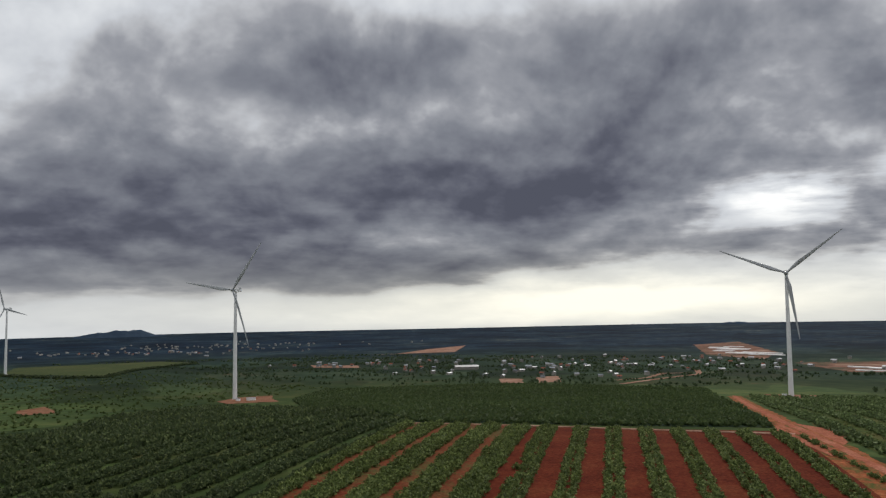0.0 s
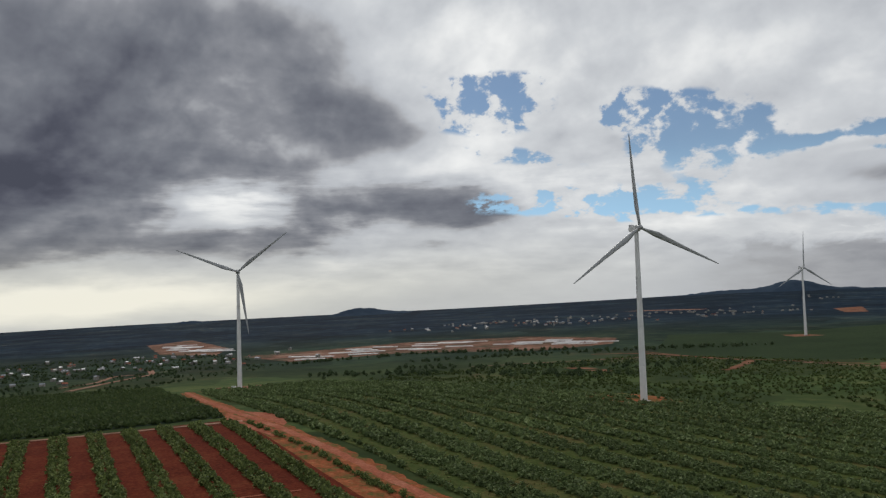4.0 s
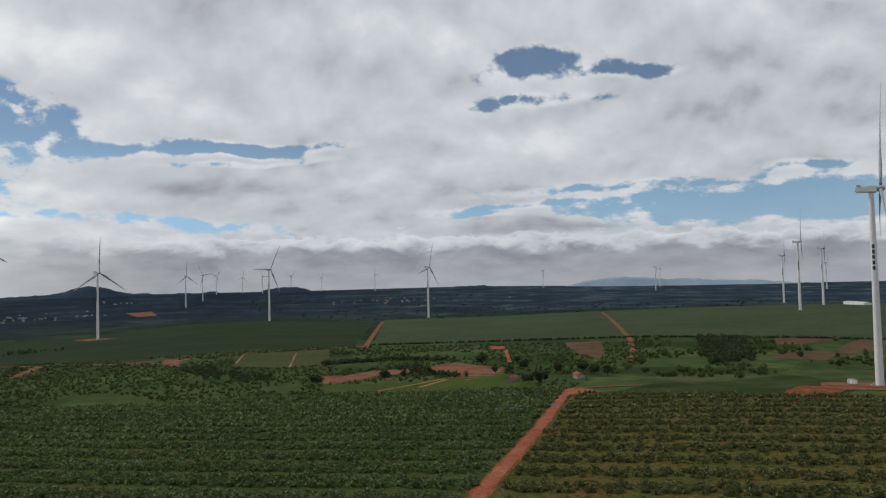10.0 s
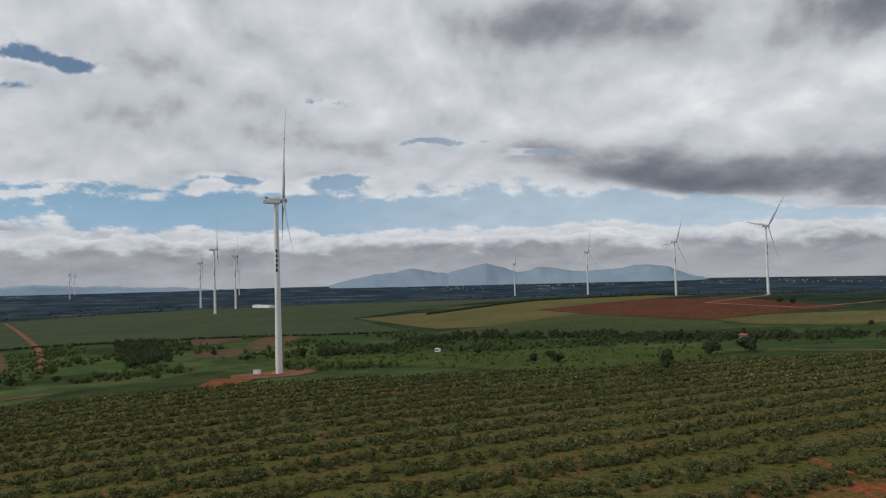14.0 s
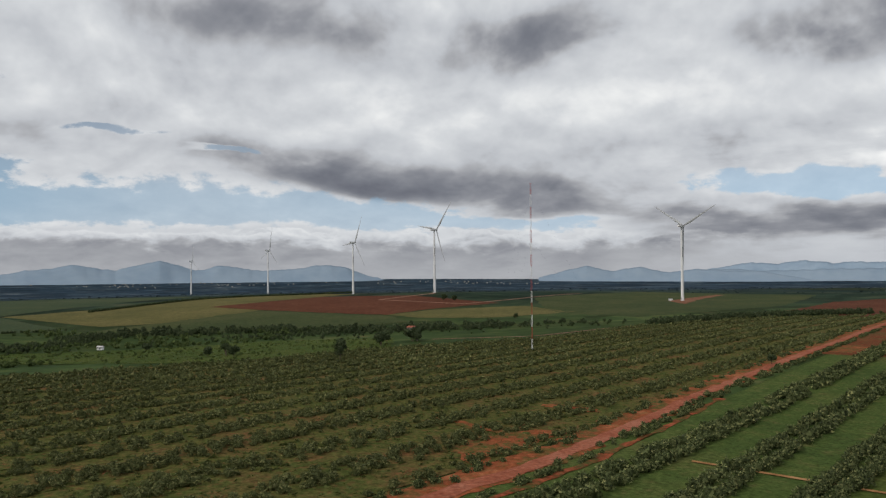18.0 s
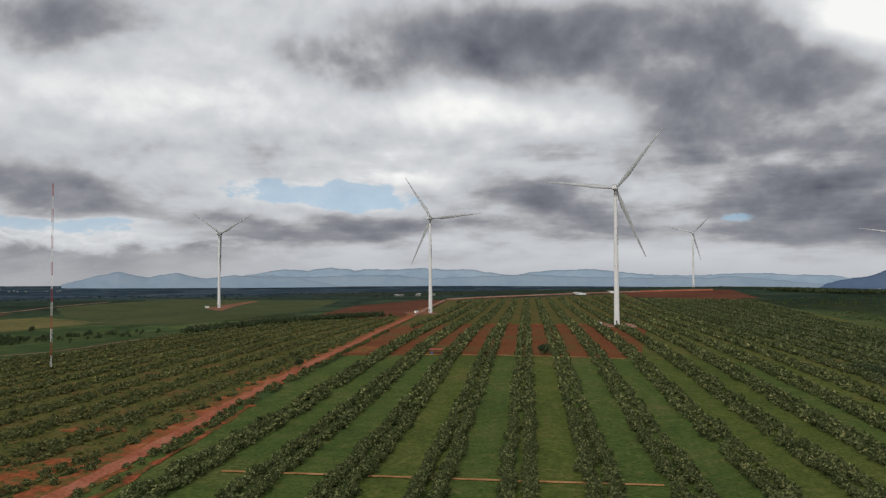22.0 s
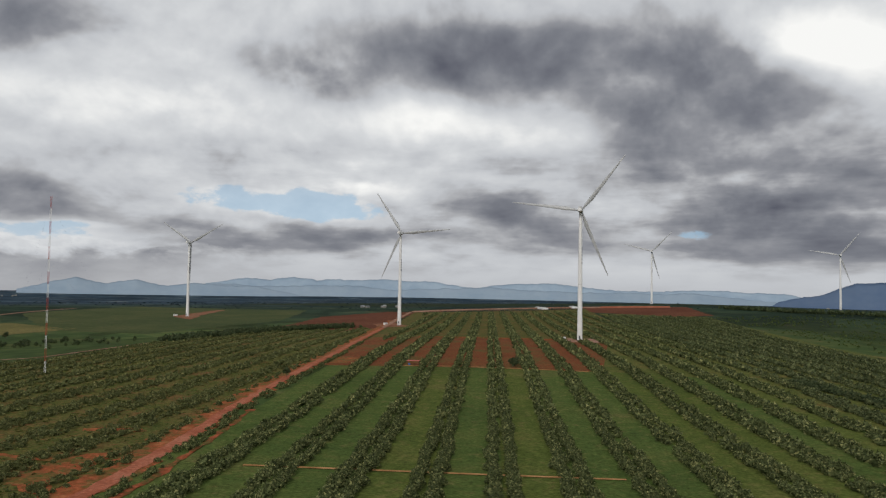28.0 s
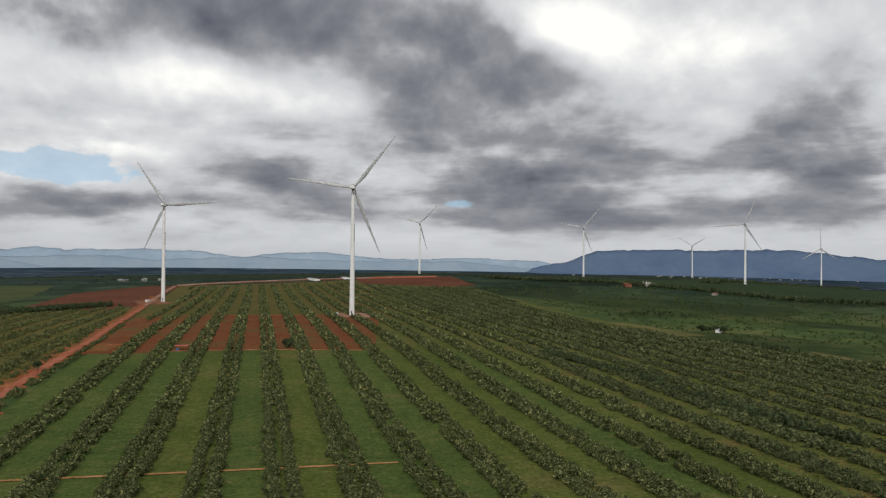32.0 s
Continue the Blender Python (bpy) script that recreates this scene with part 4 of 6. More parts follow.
drape("bush_ground_north", [(-118, -35), (-490, -35), (-440, 160), (-391, 262), (-364, 384), (-300, 470), (-290, 610), (-240, 760), (-150, 845), (-128, 820), (-114, 400), (-106, 150)], M_MIXED, 0.18, "grass and red soil between bush rows", "grass", 40)
drape("bush_ground_east", [(142, 40), (135, 404), (58, 411), (96, 642), (110, 640), (160, 900), (180, 1300), (330, 1190), (310, 700), (330, 500), (380, 300), (330, 60)], M_DRYGRASS, 0.16, "grass and bare soil between bush rows", "grass", 40)
drape("bush_ground_crest", [(-112, 672), (-125, 900), (-142, 1390), (180, 1480), (160, 900), (110, 640), (48, 660)], M_MIXED, 0.17, "grass and bare soil up to the crest", "grass", 40)

# roads
MAIN = [(-129, -778), (-111, -559), (-109, -463), (-113, -409), (-121, -310), (-123, -220), (-112, -100), (-100, 60), (-97, 150), (-100, 202), (-106, 267), (-108, 355), (-109, 476), (-115, 604), (-126, 822), (-134, 960), (-140, 1072), (-150, 1393), (-66, 1452), (38, 1472), (195, 1511), (380, 1502)]
ribbon("road_verge", MAIN[:8], 12.0, M_VERGE, 0.3, "raw red earth verge of the dirt road", "verge", 2.4, step=3)
ribbon("road_verge", [(x - 2.5, y) for x, y in MAIN[7:17]], 12.5, M_VERGE, 0.3, "raw red earth verge of the dirt road", "verge", 5.0, step=3)
ribbon("road_verge", [(x + 8.3, y) for x, y in MAIN[7:11]], 2.2, M_REDCUT, 0.33, "thin raw red cutting beside the dirt road", "verge", 1.6, step=2)
ribbon("road_verge", [(x + 7.5, y) for x, y in MAIN[2:7]], 2.2, M_REDCUT, 0.33, "thin raw red strip beside the dirt road", "verge", 1.4, step=2)
ribbon("road", MAIN, 4.6, M_ROAD, 0.42, "orange red dirt road through the plantation", ragged=1.1, step=3)
ribbon("road_west_verge", [(-118, -38), (-218, -38), (-342, -37), (-468, -40), (-517, -35)], 6.6, M_VERGE, 0.3, "red earth verge of the side road", "verge", 1.0, step=3)
ribbon("road_west", [(-118, -38), (-218, -38), (-342, -37), (-468, -40), (-517, -35), (-524, -20), (-528, 5)], 4.6, M_ROAD, 0.42, "red dirt side road down the slope", ragged=0.35, step=3)
ribbon("track", [(-862, 882), (-888, 1041), (-917, 1083)], 8, M_SAND, 0.4, "pale access track to a turbine")
ribbon("track", [(-862, 882), (-688, 881), (-686, 993), (-721, 1269)], 6, M_SAND, 0.4, "pale farm track along a field edge")
ribbon("track", [(-1683, -73), (-951, -8), (-803, -3)], 6, M_PAD, 0.4, "red track over the pasture")
ribbon("track", [(-1548, -517), (-901, -321)], 7, M_PAD, 0.4, "red track between dark crop and pasture")
ribbon("track", [(-389, 457), (-314, 483), (-294, 616)], 4, M_SAND, 0.4, "pale grass path past the mast")
ribbon("track", [(-781, -883), (-738, -697), (-754, -664), (-781, -527)], 5, M_PAD, 0.4, "dull earth track below the dark crop")
ribbon("track", [(-857, -140), (-782, -125), (-717, -112)], 4, M_ROAD, 0.4, "orange farm track")
ribbon("track", [(-927, -6), (-705, -3)], 4, M_PAD, 0.4, "brown farm track from the pasture")
ribbon("path", [(-515, -171), (-597, -145)], 3, M_PATH, 0.42, "pale strip between farm plots", step=4)
ribbon("path", [(-536, -147), (-592, -141)], 3, M_PATH, 0.42, "pale strip between farm plots", step=4)
ribbon("path", [(-902, -249), (-891, -175)], 4, M_SAND, 0.42, "pale strip at the pasture's foot", step=5)
ribbon("path", [(-863, -461), (-713, -392)], 2.4, M_SAND, 0.42, "pale field path", step=5)
ribbon("path", [(-854, -389), (-705, -326)], 2.2, M_SAND, 0.42, "pale field path", step=5)
ribbon("path", [(-21, -1068), (-64, -1115), (-93, -1223), (-134, -1221)], 8, M_SAND, 0.4, "pale village track", step=6)
ribbon("path", [(-72, 178), (-20, 181), (31, 184)], 1.5, M_PATH, 0.4, "thin bare path across the grass lanes", ragged=0.3, step=2)
ribbon("path", [(-60, 416), (-33, 417), (50, 410)], 2.2, M_PATH, 0.4, "bare path where grass meets red earth", ragged=0.4, step=3)
ribbon("path", [(-70, 674), (48, 662), (60, 660)], 5, M_REDCUT, 0.4, "raw red cross path by a turbine", ragged=0.5, step=3, crown=0.6)
ribbon("path", [(8, -254), (-90, -256)], 1.3, M_ROAD, 0.4, "bare cross path over red lanes", ragged=0.3, step=3)
ribbon("path", [(95, -428), (0, -424), (-105, -416)], 5, M_SAND, 0.4, "pale headland path at the end of the red lanes", ragged=0.6, step=3)


ribbon("road_crest", [(-150, 1393), (-100, 1470), (0, 1530), (66, 1548), (170, 1538), (215, 1524)], 12, M_SAND, 0.3, "pale raised track along the crest", ragged=1.0, crown=2.0)
ribbon("road_crest", [(215, 1524), (280, 1510), (345, 1495)], 14, M_ROAD, 0.3, "raised red earth track along the crest", ragged=1.5, crown=2.4)
ribbon("road_crest", [(-128, 850), (-134, 960), (-140, 1072), (-146, 1230), (-150, 1393)], 6, M_SAND, 0.45, "pale stony stretch of the dirt road", ragged=1.0, crown=0.9)
ribbon("track", [(-758, -590), (-758, -502), (-843, -500), (-877, -465), (-924, -386), (-930, -329)], 5, M_SAND, 0.42, "dull path along the dark crop's foot", step=6)
ribbon("track", [(-704, -900), (-754, -860), (-753, -750), (-745, -645), (-628, -582)], 9, M_PAD, 0.4, "tan farm track in the valley", step=8)
ribbon("track", [(-480, -850), (-524, -842), (-609, -822), (-704, -792), (-752, -760)], 5, M_SAND, 0.4, "thin pale valley path", step=8)
ribbon("track", [(-29, -996), (-79, -1097), (-124, -1172), (-143, -1196), (-150, -1300)], 9, M_SAND, 0.4, "pale village road", step=6)
ribbon("track", [(-290, -500), (-309, -510), (-340, -490), (-368, -456)], 4, M_PAD, 0.4, "faint path between the bush rows", step=6)
ribbon("path", [(339, 483), (346, 439), (340, 392)], 3, M_STRAW, 0.42, "pale grass path through the scrub", step=5)
field("bare_plot", M_SAND, "long bare pale strip below the hills", [(-2000, -2380), (-2060, -2380), (-2170, -2110), (-2110, -2090)])
field("bare_plot", M_PAD, "red brown bare land before the far hills", [(-2185, -1608), (-2294, -1588), (-1997, -1363), (-1964, -1409)])
field("bare_plot", M_PAD, "orange bare patch in the valley", [(-536, -735), (-560, -720), (-552, -690), (-534, -705)])
field("bare_plot", M_PAD, "orange bare patch in the valley", [(-530, -685), (-552, -675), (-546, -655), (-530, -660)])
field("field_plot_green", M_MEADOW2, "green plot between pale paths", [(-863, -461), (-713, -392), (-705, -326), (-727, -296), (-904, -366)])
field("field_yellow_strip", M_STRAW, "small orange bare plot at the scrub's edge", [(325, 331), (348, 342), (318, 310), (306, 308)])


# bare places beside the road
drape("bare_junction", [(-493, -51), (-519, -38), (-508, -23), (-490, -23), (-483, -30), (-473, -34), (-479, -48)], M_ROAD, 0.37, "bare red end of the side road", "bare earth", 10.0, 3.0)
drape("bare_junction", [(-100, -395), (-100, -445), (-110, -470), (-128, -434), (-138, -425), (-126, -404), (-115, -362), (-104, -360)], M_ROAD, 0.36, "wide bare junction of dirt roads", "bare earth", 10.0, 5.0)
drape("bare_patch", [(-106, 142), (-110, 186), (-117, 190), (-123, 168), (-117, 148)], M_VERGE, 0.24, "raw red earth beside the road", "bare earth", 3.0, 6.0)
drape("bare_patch", [(-112, 172), (-150, 178), (-152, 181), (-114, 176)], M_VERGE, 0.3, "pale sandy path between bushes", "bare earth", 3.0, 6.0)
drape("bare_patch", [(-116, 216), (-136, 213), (-138, 220), (-122, 224)], M_VERGE, 0.24, "bare orange earth among bushes", "bare earth", 3.0, 6.0)
drape("bare_patch", [(-106, 430), (-92, 425), (-86, 450), (-104, 470)], M_VERGE, 0.24, "bare orange earth beside the road", "bare earth", 3.0, 6.0)


# ---------------------------------------------------------------- turbines
def lathe(bm, rows, seg=24, axis="z", m=Matrix.Identity(4), caps=True):
    rings = []
    for h, r in rows:
        ring = []
        for i in range(seg):
            a = 2 * math.pi * i / seg
            p = Vector((r * math.cos(a), r * math.sin(a), h)) if axis == "z" else Vector((r * math.cos(a), h, r * math.sin(a)))
            ring.append(bm.verts.new(m @ p))
        rings.append(ring)
    for a, b in zip(rings, rings[1:]):
        for i in range(seg):
            bm.faces.new((a[i], a[(i + 1) % seg], b[(i + 1) % seg], b[i]))
    if caps:
        bm.faces.new(rings[-1])
        bm.faces.new(rings[0][::-1])
    bmesh.ops.recalc_face_normals(bm, faces=bm.faces[:])


def box(bm, x0, y0, z0, x1, y1, z1, bevel=0.0, m=Matrix.Identity(4)):
    made = bmesh.ops.create_cube(bm, size=1.0)["verts"]
    for v in made:
        v.co = m @ Vector(((x0 + x1) / 2 + v.co.x * (x1 - x0), (y0 + y1) / 2 + v.co.y * (y1 - y0), (z0 + z1) / 2 + v.co.z * (z1 - z0)))
    if bevel:
        edges = list({e for v in made for e in v.link_edges})
        bmesh.ops.bevel(bm, geom=edges, offset=bevel, segments=2, affect="EDGES")


HUB = 116.0
BLADE = 63.0


def blade_bm():
    """A blade that points up from the hub's axis: round root, broad shoulder, thin twisted tip."""
    bm = bmesh.new()
    rows = [(1.2, 1.9, 1.9, 0), (3.5, 1.9, 1.8, 0), (7, 2.9, 1.5, 24), (12, 4.0, 1.1, 18), (20, 3.3, 0.8, 12), (32, 2.4, 0.5, 7), (44, 1.6, 0.3, 3), (52, 1.0, 0.18, 1), (55.4, 0.55, 0.1, 0), (56, 0.15, 0.05, 0)]
    rings = []
    for h, chord, thick, twist in rows:
        h, t = h * BLADE / 56, radians(twist)
        ring = []
        for i in range(12):
            a = 2 * math.pi * i / 12
            x, y = math.cos(a) * chord / 2, math.sin(a) * thick / 2
            x += (chord - 1.9) * 0.22 if h > 3.6 else 0
            ring.append(bm.verts.new((x * math.cos(t) - y * math.sin(t), x * math.sin(t) + y * math.cos(t) + 0.0012 * h * h * 0.5, h)))
        rings.append(ring)
    for a, b in zip(rings, rings[1:]):
        for i in range(12):
            bm.faces.new((a[i], a[(i + 1) % 12], b[(i + 1) % 12], b[i]))
    bm.faces.new(rings[-1]), bm.faces.new(rings[0][::-1])
    bmesh.ops.recalc_face_normals(bm, faces=bm.faces[:])
    return bm


def make_turbine():
    top = new("wind_turbine")
    cuts = [0, 24, 50, 82, 113.4]
    rad = lambda h: 2.35 - 0.95 * h / 113.4
    for a, b in zip(cuts, cuts[1:]):
        bm = bmesh.new()
        lathe(bm, [(a, rad(a)), (b, rad(b))], 28, caps=False)
        sec = part("tower_section", bm, M_PAINT, top, smooth=True)
        bm = bmesh.new()
        lathe(bm, [(b - 0.18, rad(b) + 0.05), (b - 0.02, rad(b) + 0.05)], 28)
        part("flange", bm, M_STEEL, sec)
    bm = bmesh.new()
    lathe(bm, [(-2.5, 4.6), (0.15, 4.6), (0.35, 3.4)], 28)
    part("foundation", bm, M_CONCRETE, top)
    bm = bmesh.new()
    box(bm, -0.55, -2.46, 2.4, 0.55, -2.2, 4.9, 0.08)
    door = part("door", bm, M_DARKMARK, top, "dark steel tower door")
    bm = bmesh.new()
    for i in range(10):
        box(bm, -0.7, -2.5 - 0.28 * i, 2.35 - 0.23 * i, 0.7, -2.2 - 0.28 * i, 2.43 - 0.23 * i)
    part("steps", bm, M_STEEL, top)
    # lettering on the tower: plain bars
    for k in range(5):
        bm = bmesh.new()
        h = 68 + 3.2 * k
        r = rad(h) + 0.02
        prev = None
        for i in range(7):
            t = radians(-36 + i * 8)
            q = [bm.verts.new((r * math.cos(t), r * math.sin(t), hh)) for hh in (h, h + 2.3)]
            if prev:
                bm.faces.new((prev[0], q[0], q[1], prev[1]))
            prev = q
        part("marking_bar", bm, M_DARKMARK, top, "dark painted bar")
    # nacelle, along +y to the rotor
    bm = bmesh.new()
    box(bm, -2.0, -8.6, 113.5, 2.0, 3.2, 117.8, 0.7)
    for v in bm.verts:
        if v.co.y < -5:
            v.co.z = 115.9 + (v.co.z - 115.9) * 0.78
            v.co.x *= 0.85
    nac = part("nacelle", bm, M_PAINT, top, smooth=False)
    bm = bmesh.new()
    box(bm, -1.5, -7.6, 117.3, 1.5, -5.4, 118.6, 0.2)
    part("cooler", bm, M_STEEL, nac)
    bm = bmesh.new()
    lathe(bm, [(-6.5, 0.06), (-4.4, 0.06)], 8, m=Matrix.Translation((0.8, -4.2, 123.6)))
    part("wind_vane", bm, M_STEEL, nac)
    # rotor
    bm = bmesh.new()
    lathe(bm, [(3.0, 1.7), (4.0, 2.0), (5.4, 1.95), (6.6, 1.45), (7.3, 0.75), (7.55, 0.1)], 20, "y", Matrix.Translation((0, 0, HUB)))
    part("rotor_hub", bm, M_BLADE, top, smooth=True)
    me = None
    for k in range(3):
        if me is None:
            b = part("blade", blade_bm(), M_BLADE, top, smooth=True)
            me = b.data
        else:
            b = new("blade", me)
            b.parent = top
        b.matrix_local = Matrix.Translation((0, 5.0, HUB)) @ Matrix.Rotation(radians(120 * k), 4, "Y")
    return tagged(top, "white three-bladed wind turbine on a tapered steel tower", "wind turbine", "wind turbines")


def spin(top, angle):
    k = 0
    for ch in top.children:
        if ch.name.split(".")[0] == "blade":
            ch.matrix_local = Matrix.Translation((0, 5.0, HUB)) @ Matrix.Rotation(radians(angle + 120 * k), 4, "Y")
            k += 1


# x, y, rotor angle
TURBINES = [
    (374, -763, -38), (-181, -785, -51), (-368, -405, 6), (-1170, -911, 0), (-1607, -806, -30), (-1725, -466, -15), (-517, 140, 5), (-1431, 268, 0),
    (-2357, 1489, 0), (-1702, 1310, 10), (-1261, 1206, 25), (-917, 1083, 40), (-477, 1155, 62), (-118, 935, -34), (74, 659, 38),
    (349, 1683, 45), (739, 1657, 40), (903, 1271, 25), (1626, 1937, 0), (1535, 2491, 60), (1035, -1186, 20),
]
first = None
for x, y, angle in TURBINES:
    z = level(x, y)
    m = pose(x, y, z, 0, 0, -12)
    if first is None:
        first = make_turbine()
        first.matrix_basis = m
        t = first
    else:
        t = copy_thing(first, m)
    spin(t, angle)

# white switchgear kiosks beside some turbines
def make_kiosk(x, y, turn, size):
    top = new("kiosk")
    top.matrix_basis = pose(x, y, level(x, y) + 0.3, 0, 0, turn)
    bm = bmesh.new()
    box(bm, -size, -1.4, -0.4, size, 1.4, 2.6, 0.06)
    part("housing", bm, M_WHITEPAINT, top)
    bm = bmesh.new()
    box(bm, -size - 0.2, -1.6, 2.6, size + 0.2, 1.6, 2.8, 0.05)
    part("roof", bm, M_ROOF, top, "pale overhanging roof slab")
    for k in (-0.5, 0.5):
        bm = bmesh.new()
        box(bm, k * size - 0.5, -1.46, 0.1, k * size + 0.5, -1.38, 2.2, 0.02)
        part("door", bm, M_STEEL, top, "grey steel door")
    tagged(top, "white switchgear kiosk beside a turbine", "kiosk", "kiosks")


for x, y, turn, size in ((345, -742, 20, 4.5), (356, -735, 10, 2.0), (-528, 128, 40, 2.4), (-172, -770, 0, 2.0), (60, 664, 5, 2.0), (-136, 940, 60, 2.6), (-494, 1150, 30, 3.0)):
    make_kiosk(x, y, turn, size)

# turbines far off on the plain: heading and distance, drawn in towards the edge where they stand beyond it
FAR_TURBINES = [(-122.5, 3020, 1), (-121.4, 3670, 1), (-120.5, 4500, 0.88), (-118.7, 4600, 0.79), (-117.3, 4500, 0.83), (-115.3, 4550, 0.8), (-113.1, 4650, 0.69), (-109.2, 4500, 0.82),
                (-96.8, 4500, 0.85), (-88.8, 3976, 1), (-88.5, 4500, 0.88), (-80.4, 2085, 1), (-78.0, 1766, 1), (-77.8, 3826, 1)]
for k, (a, d, size) in enumerate(FAR_TURBINES):
    x, y = d * math.sin(radians(a)), d * math.cos(radians(a))
    t = copy_thing(first, pose(x, y, level(x, y), 0, 0, -12))
    t.scale = (size, size, size)
    spin(t, k * 37 % 120)

# bare ground round the turbines' feet
for name, mat, corners, label in (
        ("turbine_pad", M_PAD, [(376, -731), (385, -790), (358, -818), (303, -712), (344, -688)], "orange bare earth pad round a turbine"),
        ("turbine_pad", M_PAD, [(-164, -819), (-209, -815), (-187, -698), (-155, -725)], "orange bare earth pad round a turbine"),
        ("turbine_pad", M_VERGE, [(-355, -452), (-391, -456), (-400, -420), (-387, -385), (-348, -376), (-340, -413)], "red bare earth pad round a turbine"),
        ("turbine_pad", M_PAD, [(-505, 105), (-535, 112), (-542, 165), (-512, 168), (-488, 142), (-490, 115)], "pale red earth pad round a turbine"),
        ("turbine_pad", M_REDCUT, [(-428, 77), (-440, 90), (-500, 120), (-515, 98), (-470, 80)], "deep red earth spilling down from a pad"),
        ("turbine_pad", M_SAND, [(57, 690), (95, 700), (97, 656), (88, 640), (56, 640)], "pale earth pad round a turbine"),
        ("turbine_pad", M_PAD, [(-489, 1127), (-501, 1213), (-517, 1400), (-500, 1400), (-470, 1200), (-432, 1055)], "pale earth pad and track at a turbine"),
        ("turbine_pad", M_PAD, [(-156, 968), (-131, 1005), (-104, 895), (-134, 875)], "orange earth pad round a turbine"),
        ("turbine_pad", M_PAD, [(-1195, -930), (-1160, -950), (-1130, -900), (-1180, -880)], "orange earth pad round a turbine")):
    drape(name, corners, mat, 0.34, label, "bare earth", 15.0, 4.0)


# ---------------------------------------------------------------- the guyed mast
def rod(bm, a, b, r, seg=6):
    a, b = Vector(a), Vector(b)
    q = (b - a).to_track_quat("Z", "Y").to_matrix().to_4x4()
    lathe(bm, [(0, r), ((b - a).length, r)], seg, m=Matrix.Translation(a) @ q)


def make_mast(x, y, tall):
    z = level(x, y)
    top = new("measuring_mast")
    top.matrix_basis = Matrix.Translation((x, y, z))
    n = 14
    for k in range(n):
        bm = bmesh.new()
        z0, z1 = tall * k / n, tall * (k + 1) / n
        feet = [(0.45 * math.cos(radians(a)), 0.45 * math.sin(radians(a))) for a in (90, 210, 330)]
        for p in feet:
            rod(bm, (*p, z0), (*p, z1), 0.075, 5)
        steps = 5
        for j in range(steps):
            h0, h1 = z0 + (z1 - z0) * j / steps, z0 + (z1 - z0) * (j + 1) / steps
            for i in range(3):
                rod(bm, (*feet[i], h0), (*feet[(i + 1) % 3], h1), 0.035, 4)
        part("mast_section", bm, M_REDPAINT if k % 2 else M_WHITEPAINT, top, "red painted lattice section" if k % 2 else "white painted lattice section")
    for lev in (0.35, 0.65, 0.95):
        for a in (30, 150, 270):
            bm = bmesh.new()
            c, s = math.cos(radians(a)), math.sin(radians(a))
            gx, gy = 45 * c, 45 * s
            rod(bm, (0.4 * c, 0.4 * s, tall * lev), (gx, gy, level(x + gx, y + gy) - z), 0.006, 4)
            part("guy_wire", bm, M_DARKMARK, top, "thin steel guy wire")
    for h in (0.6, 0.8, 0.99):
        bm = bmesh.new()
        rod(bm, (0.3, 0, tall * h), (2.8, 0, tall * h), 0.04, 5)
        rod(bm, (2.8, 0, tall * h), (2.8, 0, tall * h + 0.7), 0.05, 5)
        part("sensor_arm", bm, M_STEEL, top)
    tagged(top, "slender red and white guyed lattice measuring mast", "mast")


make_mast(-246, 378, 97.0)


# ---------------------------------------------------------------- hills and mountains at the edge
def ridge(name, crest, dist, base_dip, depth, mat, label, seed=0):
    """A range of hills: the crest as (heading, elevation) rows in degrees seen from the middle of the land."""
    a0, a1 = crest[0][0], crest[-1][0]
    n, m = max(60, int((a1 - a0) * 8)), 9
    heads = np.linspace(a0, a1, n)
    elev = np.interp(heads, [c[0] for c in crest], [c[1] for c in crest])
    verts, faces = [], []
    for i in range(n):
        a = radians(heads[i])
        rough = 0.0
        for o, amp in ((3.0, 0.14), (9.0, 0.08), (25.0, 0.05), (60.0, 0.02)):
            rough += amp * noise.noise(Vector((heads[i] * o * 0.12, seed * 7.3, 0.0)))
        top_z = 55 + dist * math.tan(radians(elev[i] + rough))
        low_z = 55 + (dist - depth) * math.tan(radians(base_dip)) - 30
        for j in range(m):
            f = j / (m - 1)
            r = dist - depth * (1 - f)
            gully = 0.12 * noise.noise(Vector((heads[i] * 0.9 + f, seed + 3.0, f * 2.0))) * math.sin(math.pi * f)
            z = low_z + (top_z - low_z) * min(1.0, max(0.0, f ** 1.25 + gully))
            verts.append((r * math.sin(a), r * math.cos(a), z))
        verts.append(((dist + 60) * math.sin(a), (dist + 60) * math.cos(a), low_z - 40))
    w = m + 1
    for i in range(n - 1):
        for j in range(w - 1):
            faces.append((i * w + j, (i + 1) * w + j, (i + 1) * w + j + 1, i * w + j + 1))
    ob = mesh_object(name, verts, faces, mat, smooth=True)
    if ob.data.polygons[3].normal.z < 0:
        ob.data.flip_normals()
    tagged(ob, label, "mountain" if mat != M_HILL else "hill", kind="structure")


